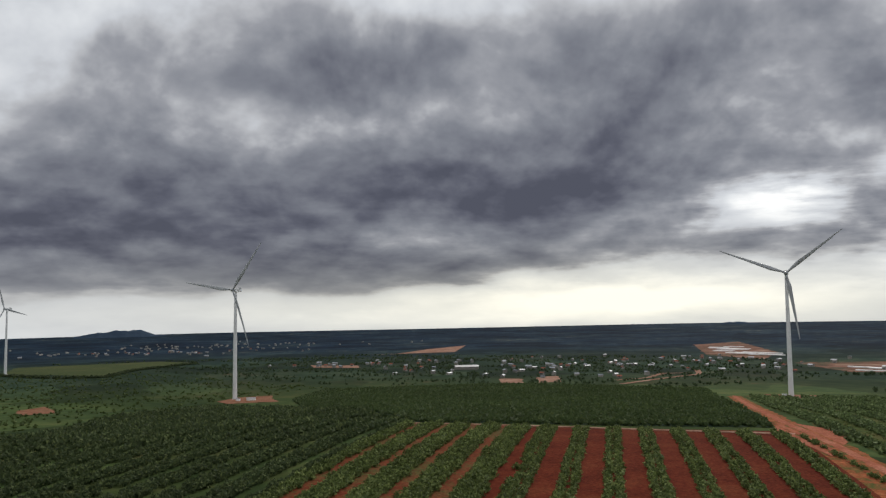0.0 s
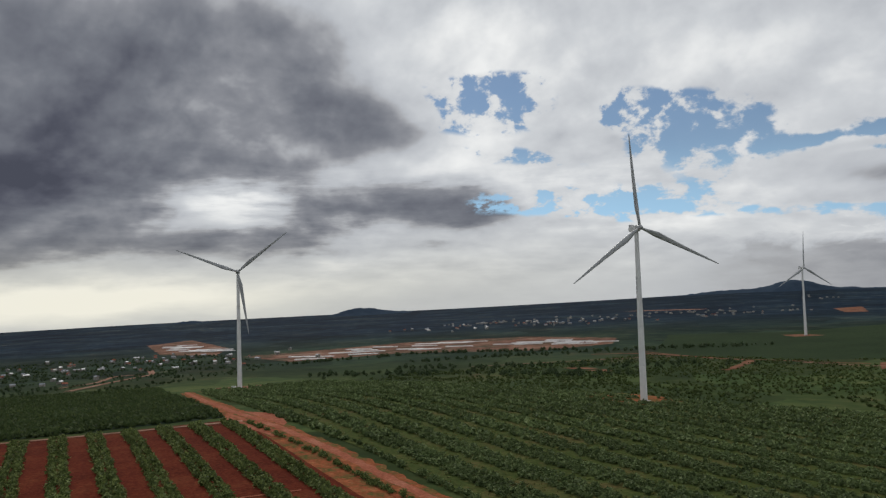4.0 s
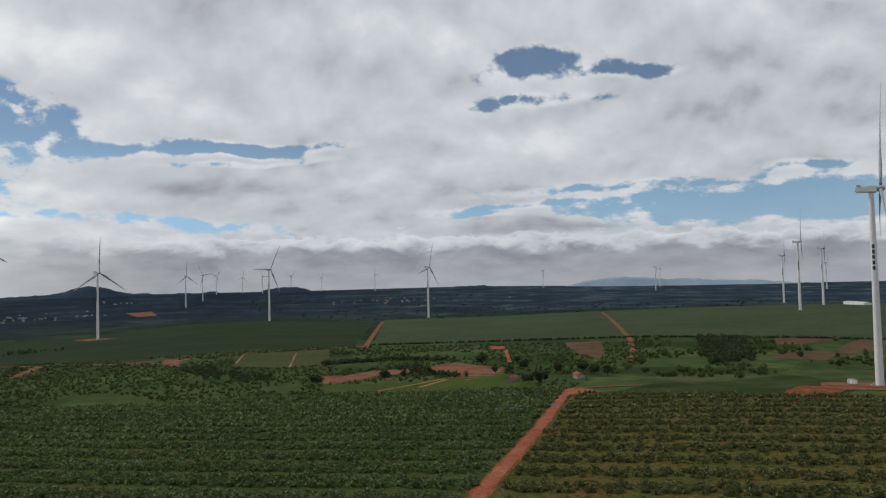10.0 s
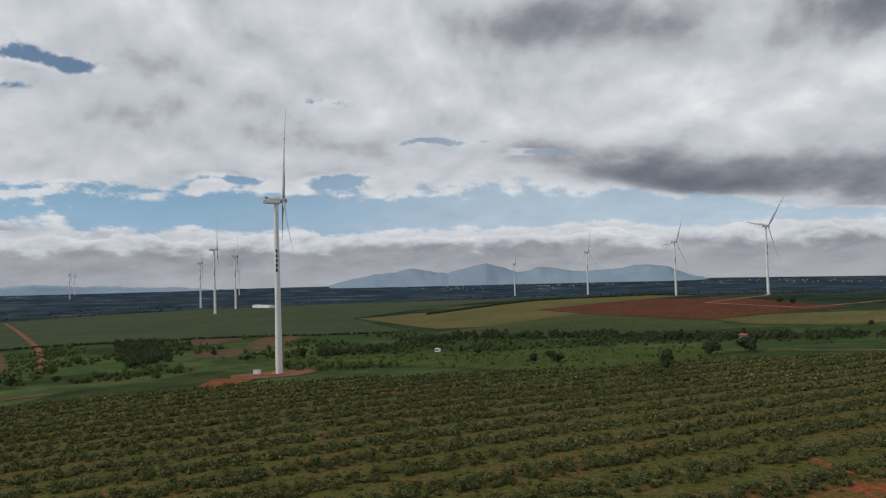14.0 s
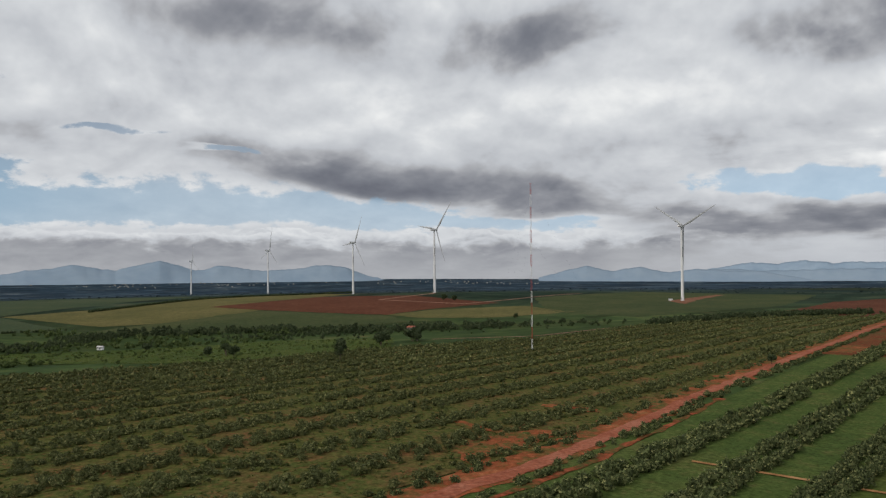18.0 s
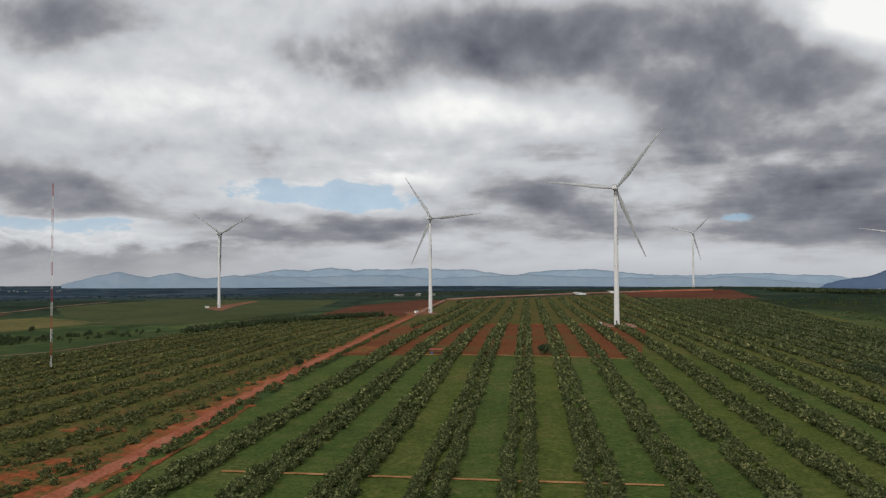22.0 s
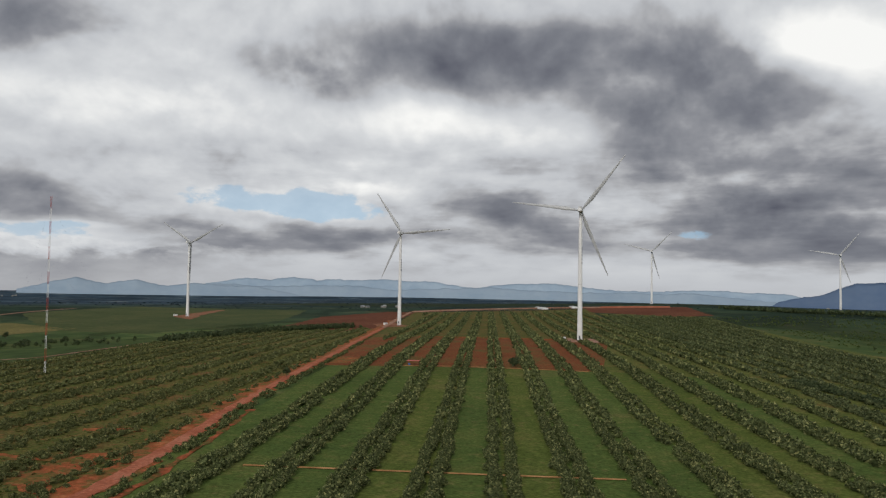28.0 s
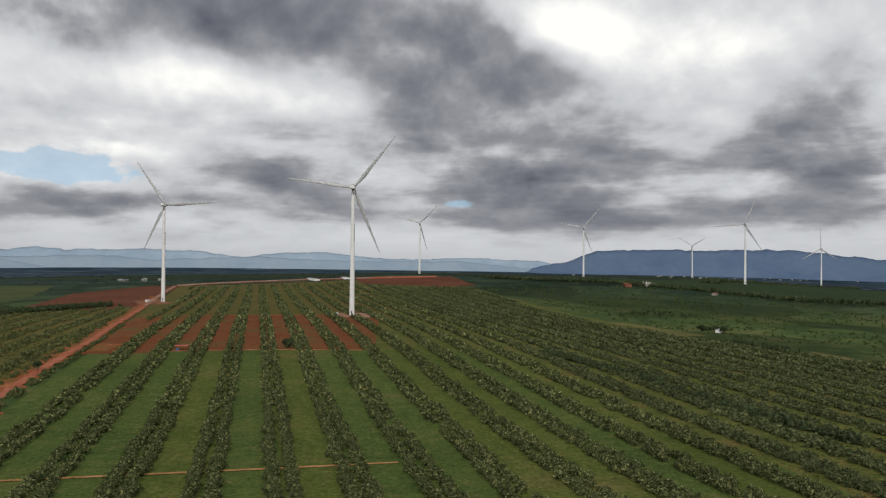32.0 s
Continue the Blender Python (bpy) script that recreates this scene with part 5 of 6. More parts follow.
# the blue of these ranges is haze painted into their materials
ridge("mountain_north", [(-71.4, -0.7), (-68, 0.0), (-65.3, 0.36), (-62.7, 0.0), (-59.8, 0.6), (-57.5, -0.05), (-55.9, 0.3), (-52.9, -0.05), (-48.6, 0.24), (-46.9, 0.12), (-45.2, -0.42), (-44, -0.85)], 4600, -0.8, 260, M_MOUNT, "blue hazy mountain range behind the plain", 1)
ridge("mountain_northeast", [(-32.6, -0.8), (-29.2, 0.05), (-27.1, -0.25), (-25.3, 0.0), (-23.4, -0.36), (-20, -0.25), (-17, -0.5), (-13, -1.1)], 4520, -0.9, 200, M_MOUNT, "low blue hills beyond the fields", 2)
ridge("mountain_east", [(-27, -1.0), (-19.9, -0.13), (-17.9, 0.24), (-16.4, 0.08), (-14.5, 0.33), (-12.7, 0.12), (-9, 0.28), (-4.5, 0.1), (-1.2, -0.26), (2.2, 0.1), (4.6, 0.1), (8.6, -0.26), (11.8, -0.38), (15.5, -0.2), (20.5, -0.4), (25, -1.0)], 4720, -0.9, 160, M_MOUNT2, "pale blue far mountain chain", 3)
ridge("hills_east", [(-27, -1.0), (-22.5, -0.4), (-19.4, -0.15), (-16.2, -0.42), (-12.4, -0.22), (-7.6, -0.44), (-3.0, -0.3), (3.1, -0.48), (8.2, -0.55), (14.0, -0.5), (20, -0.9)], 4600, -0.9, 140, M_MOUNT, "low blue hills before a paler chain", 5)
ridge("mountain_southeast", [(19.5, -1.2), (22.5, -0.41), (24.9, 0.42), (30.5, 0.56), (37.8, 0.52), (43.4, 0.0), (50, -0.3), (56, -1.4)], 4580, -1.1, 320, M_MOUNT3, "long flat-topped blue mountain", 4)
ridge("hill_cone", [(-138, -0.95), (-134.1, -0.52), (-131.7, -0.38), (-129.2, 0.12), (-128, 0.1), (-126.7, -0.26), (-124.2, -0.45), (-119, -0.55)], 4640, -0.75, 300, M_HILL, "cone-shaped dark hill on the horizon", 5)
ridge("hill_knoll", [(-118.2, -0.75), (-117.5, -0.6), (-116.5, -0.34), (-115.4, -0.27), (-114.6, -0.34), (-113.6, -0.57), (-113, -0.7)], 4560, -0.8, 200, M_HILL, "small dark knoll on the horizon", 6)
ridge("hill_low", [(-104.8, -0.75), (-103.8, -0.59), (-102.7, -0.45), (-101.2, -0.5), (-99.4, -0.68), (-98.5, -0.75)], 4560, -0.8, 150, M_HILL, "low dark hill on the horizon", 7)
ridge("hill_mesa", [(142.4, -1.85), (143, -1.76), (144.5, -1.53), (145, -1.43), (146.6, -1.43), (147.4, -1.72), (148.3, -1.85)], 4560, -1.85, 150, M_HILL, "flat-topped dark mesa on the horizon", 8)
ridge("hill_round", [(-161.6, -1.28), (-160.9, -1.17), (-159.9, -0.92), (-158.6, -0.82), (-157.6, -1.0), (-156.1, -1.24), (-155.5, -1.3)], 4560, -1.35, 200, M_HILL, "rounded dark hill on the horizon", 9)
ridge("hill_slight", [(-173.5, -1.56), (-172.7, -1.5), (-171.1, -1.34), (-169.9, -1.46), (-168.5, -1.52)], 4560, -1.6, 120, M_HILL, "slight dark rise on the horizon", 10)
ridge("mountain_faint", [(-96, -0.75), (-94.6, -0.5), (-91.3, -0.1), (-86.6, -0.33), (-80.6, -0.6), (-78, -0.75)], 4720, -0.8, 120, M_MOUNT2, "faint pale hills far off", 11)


# ---------------------------------------------------------------- plants
RNG = np.random.default_rng(7)


def crown_template(n_leaf, leaf, seed, core=0.72, k=5):
    """A leafy crown of unit radius: ragged leaf sprays round a dark core. Returns triangles as an array."""
    r = np.random.default_rng(seed)
    tris = []
    for _ in range(n_leaf):
        d = r.normal(size=3)
        d[2] = abs(d[2]) * 1.1 - 0.35
        d /= np.linalg.norm(d)
        c = d * r.uniform(0.7, 1.08)
        t = np.cross(d, r.normal(size=3))
        t /= np.linalg.norm(t)
        b = np.cross(d, t)
        tilt = r.uniform(0.2, 0.9)
        b = b * (1 - tilt) + d * tilt
        b /= np.linalg.norm(b)
        s, w = leaf * r.uniform(0.7, 1.3), leaf * r.uniform(0.4, 0.65)
        tris.append([c - b * s * 0.5 - t * w, c - b * s * 0.4 + t * w, c + b * s * 0.7])
    ring = lambda h, rr, an: np.array([rr * math.cos(an), rr * math.sin(an), h])
    for i in range(k if core else 0):
        a, b = 2 * math.pi * i / k, 2 * math.pi * (i + 1) / k
        p, q, u, v = ring(-0.55, 0.45, a), ring(-0.55, 0.45, b), ring(0.1, core, b), ring(0.1, core, a)
        x, y = ring(0.7, 0.3, b), ring(0.7, 0.3, a)
        tris += [[p, q, u], [p, u, v], [v, u, x], [v, x, y]]
    return np.array(tris)


def tuft_template(seed):
    """A flat tuft of weeds: a few leaning blades, no stem."""
    r = np.random.default_rng(seed)
    tris = []
    for _ in range(6):
        a, d = r.uniform(0, 6.283), r.uniform(0.1, 0.9)
        c = np.array([d * math.cos(a), d * math.sin(a), -0.6])
        w = r.normal(size=3) * (0.5, 0.5, 0.05)
        tris.append([c - w, c + w, c + np.array([r.normal() * 0.4, r.normal() * 0.4, r.uniform(0.5, 1.2)])])
    return np.array(tris)


LOD = [[crown_template(100, 0.3, 100 + i, 0.66, 4) for i in range(6)], [crown_template(34, 0.5, 200 + i, 0.68, 3) for i in range(6)], [crown_template(9, 0.9, 300 + i, 0.78, 3) for i in range(6)], [tuft_template(350 + i) for i in range(6)]]


def tris_object(name, tris, mat, label="", category="", kind="stuff"):
    q = np.asarray(tris, np.float32).reshape(-1, 3, 3)
    n = len(q)
    me = bpy.data.meshes.new(name)
    me.vertices.add(3 * n), me.loops.add(3 * n), me.polygons.add(n)
    me.vertices.foreach_set("co", q.ravel())
    me.loops.foreach_set("vertex_index", np.arange(3 * n, dtype=np.int32))
    me.polygons.foreach_set("loop_start", np.arange(0, 3 * n, 3, dtype=np.int32))
    me.materials.append(mat)
    me.update(calc_edges=True)
    ob = new(name, me)
    return tagged(ob, label, category, kind=kind)


def plant(name, places, sizes, mat, label, category, tall=0.8, lod=None, near=(235.0, 450.0)):
    """Crowns at places (x, y), each of its size, joined into one mesh of plants."""
    places = np.asarray(places, float)
    if not len(places):
        return
    z = height(places[:, 0], places[:, 1])
    far = np.hypot(places[:, 0], places[:, 1])
    out = []
    for (x, y), zz, s, d in zip(places, z, sizes, far):
        kind = lod if lod is not None else (0 if d < near[0] else 1 if d < near[1] else 2)
        tpl = LOD[kind][RNG.integers(6)]
        a = RNG.uniform(0, 6.283)
        c, sn = math.cos(a) * s, math.sin(a) * s
        q = np.empty_like(tpl)
        q[..., 0] = tpl[..., 0] * c - tpl[..., 1] * sn + x
        q[..., 1] = tpl[..., 0] * sn + tpl[..., 1] * c + y
        h = s * tall * RNG.uniform(0.85, 1.2)
        q[..., 2] = (tpl[..., 2] + 0.62) * h + zz
        out.append(q)
    tris_object(name, np.concatenate(out), mat, label, category)


def inside(poly, p):
    p = np.asarray(p, float)
    res = np.zeros(len(p), bool)
    for (x0, y0), (x1, y1) in zip(poly, poly[1:] + poly[:1]):
        if y0 == y1:
            continue
        cond = ((y0 > p[:, 1]) != (y1 > p[:, 1])) & (p[:, 0] < (x1 - x0) * (p[:, 1] - y0) / (y1 - y0) + x0)
        res ^= cond
    return res


def off_road(p, gap=7.5):
    keep = np.ones(len(p), bool)
    for a, b in list(zip(MAIN, MAIN[1:])) + [((-118, -38), (-517, -37))]:
        a, b = np.array(a, float), np.array(b, float)
        t = np.clip(((p - a) @ (b - a)) / ((b - a) @ (b - a)), 0, 1)
        keep &= np.linalg.norm(p - (a + t[:, None] * (b - a)), axis=1) > (4.4 if a[0] == -118 else gap)
    for x, y, _ in TURBINES:
        keep &= np.hypot(p[:, 0] - x, p[:, 1] - y) > 14
    return keep


def rows_in(poly, origin, pitch, lines, step, miss, jitter):
    """Places along rows that run north, inside a polygon."""
    xs, ys = [p[0] for p in poly], [p[1] for p in poly]
    k0, k1 = math.floor((min(xs) - origin) / pitch), math.ceil((max(xs) - origin) / pitch)
    out = []
    for k in range(k0, k1 + 1):
        for off in lines:
            y = np.arange(min(ys), max(ys), step)
            x = np.full(len(y), origin + k * pitch + off)
            out.append(np.stack([x, y], 1))
    p = np.concatenate(out)
    wave = np.array([noise.noise(Vector((a * 0.02, b * 0.02, 3.0))) for a, b in p])
    p = p + RNG.normal(size=p.shape) * jitter
    keep = inside(poly, p) & (RNG.uniform(size=len(p)) > miss + 0.25 * np.maximum(0, wave)) & off_road(p)
    return p[keep]


# orchard of double rows over the grass and red lanes; the nearest trees stand as things of their own
p_ne = rows_in([(-92, -28), (-92, 420), (-100, 900), (-118, 1330), (165, 1360), (160, 900), (140, -28)], -2.2, 19.2, (-2.5, 2.5), 3.3, 0.05, 0.5)
own = (p_ne[:, 1] > 150) & (p_ne[:, 1] < 258) & (p_ne[:, 0] > -50) & (p_ne[:, 0] < 44)
own_places = p_ne[own][:300]
rest = np.concatenate([p_ne[~own], p_ne[own][300:]])
plant("orchard_rows", rest, RNG.uniform(1.45, 2.15, len(rest)), M_LEAF, "leafy fruit bushes in long double rows", "bushes", 0.95)


def tree_mesh(seed, n_leaf=170, leaf=0.27):
    q = crown_template(n_leaf, leaf, seed, 0.7)
    me = bpy.data.meshes.new("crown")
    me.from_pydata(q.reshape(-1, 3).tolist(), [], [(3 * i, 3 * i + 1, 3 * i + 2) for i in range(len(q))])
    me.materials.append(M_LEAF)
    return me


def trunk_bm(tall, r, limbs=4, seed=1):
    """A tapered trunk with limbs that lean out."""
    rr = random.Random(seed)
    bm = bmesh.new()
    lathe(bm, [(-0.3, r * 1.3), (0.1, r), (tall * 0.55, r * 0.75), (tall, r * 0.3)], 7)
    for i in range(limbs):
        a = 6.283 * i / limbs + rr.uniform(-0.4, 0.4)
        h = tall * rr.uniform(0.35, 0.7)
        rod(bm, (0, 0, h), (math.cos(a) * tall * 0.4, math.sin(a) * tall * 0.4, h + tall * rr.uniform(0.3, 0.5)), r * 0.35, 5)
    return bm


def make_orchard_trees(places):
    crowns = [tree_mesh(400 + i) for i in range(6)]
    stem = None
    zs = height(places[:, 0], places[:, 1])
    for i, ((x, y), z) in enumerate(zip(places, zs)):
        top = new("orchard_tree")
        top.matrix_basis = Matrix.Translation((x, y, z)) @ Matrix.Rotation(RNG.uniform(0, 6.28), 4, "Z")
        if stem is None:
            stem = part("trunk", trunk_bm(1.7, 0.11), M_BARK, top).data
        else:
            t = new("trunk", stem)
            t.parent = top
        c = new("crown", crowns[i % 6])
        c.parent = top
        s = RNG.uniform(1.5, 2.2)
        c.matrix_local = Matrix.LocRotScale((0, 0, 1.25), None, (s, s, s * RNG.uniform(0.8, 1.0)))
        tagged(top, "small leafy fruit tree in a double row", "tree", "orchard trees")


make_orchard_trees(own_places)

P_EAST = [(142, 110), (160, 900), (176, 1240), (325, 1150), (290, 700), (296, 600), (322, 490), (380, 310), (200, 160)]
p = rows_in(P_EAST, -2.2, 19.2, (-3.2, 0.2, 3.4), 3.3, 0.06, 0.7)
plant("east_rows", p, RNG.uniform(1.4, 2.1, len(p)), M_LEAFE, "overgrown rows of leafy bushes", "bushes", 0.85)
P_NW = [(-118, -34), (-490, -34), (-440, 160), (-391, 262), (-364, 384), (-300, 470), (-290, 610), (-240, 760), (-150, 845), (-128, 820), (-114, 400), (-106, 150)]
p = rows_in(P_NW, -4.0, 20.3, (-4.0, -1.3, 1.4, 4.0), 2.6, 0.17, 0.9)
plant("northwest_rows", p, RNG.uniform(0.75, 1.6, len(p)), M_LEAF4, "rows of leafy bushes on reddish soil", "bushes", 0.8, near=(225, 360))
P_W = [(-131, -41), (-350, -41), (-520, -41), (-500, -200), (-400, -380), (-360, -500), (-260, -800), (-140, -790), (-122, -560), (-124, -420), (-134, -300)]
p = rows_in(P_W, -28.0, 20.3, (-4.6, -1.5, 1.6, 4.6), 2.9, 0.06, 0.8)
plant("west_rows", p, RNG.uniform(1.2, 2.0, len(p)), M_LEAFW, "green bush rows with grass between", "bushes", 0.75, near=(225, 360))
p = rows_in([(-106, -418), (95, -422), (95, -48), (-106, -48)], -33.3, 15.9, (-1.9, 1.9), 2.7, 0.02, 0.4)
p = np.concatenate([p, rows_in([(18, -418), (95, -422), (95, -48), (18, -48)], -33.3, 15.9, (-3.9, 0.0, 3.9), 2.9, 0.12, 0.6)])
plant("south_rows", p, RNG.uniform(1.4, 2.0, len(p)), M_LEAF2, "lush bush rows over bare red lanes", "bushes", 0.85)
p = rows_in([(96, -434), (163, -543), (225, -586), (340, -640), (350, -520), (310, -420), (330, -270), (96, -85)], -33.3, 15.9, (-3.1, 0.0, 3.1), 3.0, 0.06, 0.5)
plant("south_east_rows", p, RNG.uniform(1.4, 2.0, len(p)), M_LEAF6, "dense dark green bush rows", "bushes", 0.95, near=(215, 380))
P_DENSE = [(-100, -440), (92, -436), (161, -549), (223, -592), (297, -734), (325, -900), (112, -990), (-118, -900), (-104, -600)]
g = np.stack(np.meshgrid(np.arange(-140, 400, 4.1), np.arange(-1000, -420, 4.1)), -1).reshape(-1, 2)
g = g + RNG.normal(size=g.shape) * 0.7
g = g[inside(P_DENSE, g) & off_road(g)]
plant("dense_plantation", g, RNG.uniform(1.8, 2.3, len(g)), M_LEAF5, "dense dark green low plantation canopy", "bushes", 0.8, lod=2)
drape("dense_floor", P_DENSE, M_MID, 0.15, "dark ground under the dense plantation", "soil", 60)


def scatter(n, poly, clump=0.0):
    xs, ys = [q[0] for q in poly], [q[1] for q in poly]
    p = np.stack([RNG.uniform(min(xs), max(xs), n), RNG.uniform(min(ys), max(ys), n)], 1)
    keep = inside(poly, p) & off_road(p)
    for corners in FIELD_CORNERS:
        keep &= ~inside(corners, p)
    if clump:
        w = np.array([noise.noise(Vector((a * 0.012, b * 0.012, 11.0))) for a, b in p])
        keep &= w > clump
    return p[keep]


def along(line, n, wide):
    pts = np.array(line, float)
    seg = np.linalg.norm(np.diff(pts, axis=0), axis=1)
    t = RNG.uniform(0, seg.sum(), n)
    acc = np.r_[0, np.cumsum(seg)]
    x, y = np.interp(t, acc, pts[:, 0]), np.interp(t, acc, pts[:, 1])
    return np.stack([x, y], 1) + RNG.normal(size=(n, 2)) * wide


# low bushes on the road's edge
edge = [(x + 6.5, y) for x, y in MAIN[7:14]]
p = np.concatenate([along(edge, 190, 0.6), along([(x - 6.5, y) for x, y in MAIN[7:14]], 130, 0.9), along([(x + 3.6, y) for x, y in MAIN[8:12]], 40, 0.3)])
plant("verge_bushes", p, RNG.uniform(0.7, 1.5, len(p)), M_LEAF, "low bushes along the red road verge", "bushes", 0.9, lod=0)
edge = [(x + 7.5, y) for x, y in MAIN[3:7]]
p = along(edge, 110, 0.6)
plant("verge_bushes", p, RNG.uniform(0.8, 1.7, len(p)), M_LEAF2, "low bushes along the red road verge", "bushes", 0.9, lod=0)

# weeds between the bushes
for name, poly, n in (("weeds_north", P_NW, 32000), ("weeds_west", P_W, 20000), ("weeds_east", P_EAST, 9000)):
    p = scatter(n, poly)
    p = p[np.hypot(p[:, 0], p[:, 1]) < 560]
    plant(name, p, RNG.uniform(0.5, 1.3, len(p)), M_WEED, "tufts of weeds and tall grass between bush rows", "weeds", 0.5, lod=3)

# rough grass strip beyond the bushes
P_ROUGH = [(-678, 151), (-676, 262), (-570, 439), (-449, 475), (-364, 384), (-391, 262), (-600, 194)]
p = np.stack([RNG.uniform(-680, -360, 9000), RNG.uniform(150, 480, 9000)], 1)
p = p[inside(P_ROUGH, p)]
plant("rough_tufts", p, RNG.uniform(0.5, 1.3, len(p)), M_WEED, "tufts of rough grass on the strip beyond the bushes", "grass", 0.5, lod=3)
plant("rough_bushes", p[:260], RNG.uniform(0.5, 1.5, 260), M_LEAF3, "low dark bushes scattered over rough grass", "bushes", 0.9, lod=1)

# scrub, hedges and belts of trees
p = scatter(12000, [(-350, -60), (-360, -520), (-300, -800), (-760, -820), (-930, -400), (-900, 60), (-560, -30)], -0.25)
plant("scrub_west", p, RNG.uniform(0.7, 1.8, len(p)), M_LEAF3, "dark scrub and low trees on the slope", "scrub", 0.75, lod=2)
p = scatter(2600, [(-500, 190), (-560, 430), (-640, 560), (-900, 330), (-960, 0), (-600, -10)], -0.02)
plant("scrub_north", p, RNG.uniform(1.2, 3.0, len(p)), M_LEAF3, "dark scrub among small plots", "scrub", 0.9, near=(0, 700))
p = scatter(7500, [(335, 240), (390, 300), (335, 520), (330, 1180), (560, 1250), (900, 1150), (1100, 500), (900, 600)], -0.2)
plant("scrub_east", p, RNG.uniform(0.6, 1.6, len(p)), M_LEAF3, "green scrub land with scattered bushes", "scrub", 0.7, lod=2)
p = scatter(6500, [(340, -540), (380, -700), (330, -950), (900, -1300), (1300, -700), (700, -200), (330, -60)], 0.0)
plant("scrub_south", p, RNG.uniform(0.8, 2.2, len(p)), M_LEAF3, "scrub and low trees in the valley", "scrub", 0.65, lod=2)
p = scatter(9500, [(360, -1000), (-150, -930), (-330, -1200), (-300, -1700), (600, -1900), (1200, -1500)], -0.05)
plant("village_trees", p, RNG.uniform(0.9, 2.4, len(p)), M_LEAFV, "dark trees between the village houses", "trees", 1.0, lod=2)
p = along([(-774, 352), (-754, 436), (-671, 517), (-573, 532), (-500, 570), (-430, 600)], 380, 13)
plant("tree_belt", p, RNG.uniform(1.4, 3.6, len(p)), M_LEAFD, "belt of dark trees along a hollow", "trees", 1.15, lod=1)
p = along([(-640, 470), (-570, 500), (-480, 560), (-410, 610), (-350, 640)], 330, 24)
plant("scrub_trees", p, RNG.uniform(0.8, 2.4, len(p)), M_LEAFD, "scattered dark bushes and small trees in the hollow", "bushes", 1.1, lod=1)
p = along([(-681, 214), (-714, 304), (-792, 417), (-775, 466)], 170, 12)
plant("tree_belt", p, RNG.uniform(1.4, 3.4, len(p)), M_LEAFD, "belt of dark trees below the straw field", "trees", 1.15, lod=1)
p = along([(-289, 640), (-246, 775), (-165, 868)], 520, 5)
plant("hedge", p, RNG.uniform(1.7, 2.7, len(p)), M_LEAFD, "thick dark hedge of trees at the field end", "hedge", 1.3, lod=1)
p = along([(-1075, 519), (-1130, 620), (-1262, 835), (-1451, 1392)], 1000, 0.9)
plant("windbreak", p, RNG.uniform(1.4, 2.1, len(p)), M_LEAFD, "dark windbreak line along a field edge", "hedge", 1.1, lod=2)
p = along([(430, 1440), (512, 1323), (607, 1284), (686, 1047), (735, 917), (809, 886), (1150, 750)], 800, 4)
plant("hedge", p, RNG.uniform(2.2, 3.6, len(p)), M_LEAFD, "dark hedge of trees along the plantation edge", "hedge", 1.2, lod=2)
p = along([(820, 1260), (1000, 1500), (1500, 1800), (1755, 1951)], 500, 8)
plant("tree_belt", p, RNG.uniform(2.4, 4.0, len(p)), M_LEAFD, "dark belt of trees far off", "trees", 1.1, lod=2)
p = along([(158, 400), (174, 320), (176, 250), (186, 183)], 190, 0.9)
plant("hedge", p, RNG.uniform(1.7, 2.5, len(p)), M_LEAFD, "dark row of taller bushes", "hedge", 0.95, lod=1)
p = along([(1000, -1135), (848, -1084), (782, -1112), (844, -1287), (852, -1521)], 420, 1.2)
plant("windbreak", p, RNG.uniform(2.0, 3.0, len(p)), M_LEAFD, "dark windbreak round the plateau field", "hedge", 1.0, lod=2)
p = along([(-949, -329), (-962, -4), (-909, 222), (-864, 393)], 700, 0.7)
plant("windbreak", p, RNG.uniform(0.9, 1.5, len(p)), M_LEAFD, "dark bushes along the pasture's foot", "hedge", 1.1, lod=2)
n = 11000
rad_, ang_ = np.sqrt(RNG.uniform(1500 ** 2, 3700 ** 2, n)), RNG.uniform(0, 6.283, n)
p = np.stack([rad_ * np.sin(ang_), rad_ * np.cos(ang_)], 1)
w = np.array([noise.noise(Vector((a * 0.0025, b * 0.0025, 5.0))) for a, b in p])
head = np.degrees(np.arctan2(p[:, 0], p[:, 1]))
ok = (w > -0.15) & (np.abs(head) < 118) & ~((head > -100) & (head < 60) & (np.hypot(p[:, 0], p[:, 1]) > 2700))
for corners in FIELD_CORNERS:
    ok &= ~inside(corners, p)
p = p[ok]
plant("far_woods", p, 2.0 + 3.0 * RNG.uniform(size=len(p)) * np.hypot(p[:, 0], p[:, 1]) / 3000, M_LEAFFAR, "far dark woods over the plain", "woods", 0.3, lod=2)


p = scatter(520, [(-921, 66), (-905, 112), (-708, 96), (-680, 60)])
plant("grove", p, RNG.uniform(2.0, 3.4, len(p)), M_LEAFD, "dark grove below the pasture", "trees", 1.2, lod=1)
p = np.concatenate([along([(-730, -300), (-747, -268), (-766, -243), (-760, -180)], 130, 4), along([(-700, -420), (-650, -380), (-600, -300)], 90, 10), along([(-690, -210), (-640, -170), (-610, -130)], 50, 6)])
plant("hedge", p, RNG.uniform(1.3, 2.8, len(p)), M_LEAFD, "dark hedge between farm plots", "hedge", 1.1, lod=1)
p = np.concatenate([along([(-480, -1020), (-700, -960), (-860, -900), (-960, -820)], 160, 14), along([(-330, -1180), (-560, -1190), (-760, -1010)], 150, 10), along([(-420, -900), (-560, -760), (-700, -640)], 120, 25), along([(-300, -900), (-420, -760), (-520, -600)], 120, 20)])
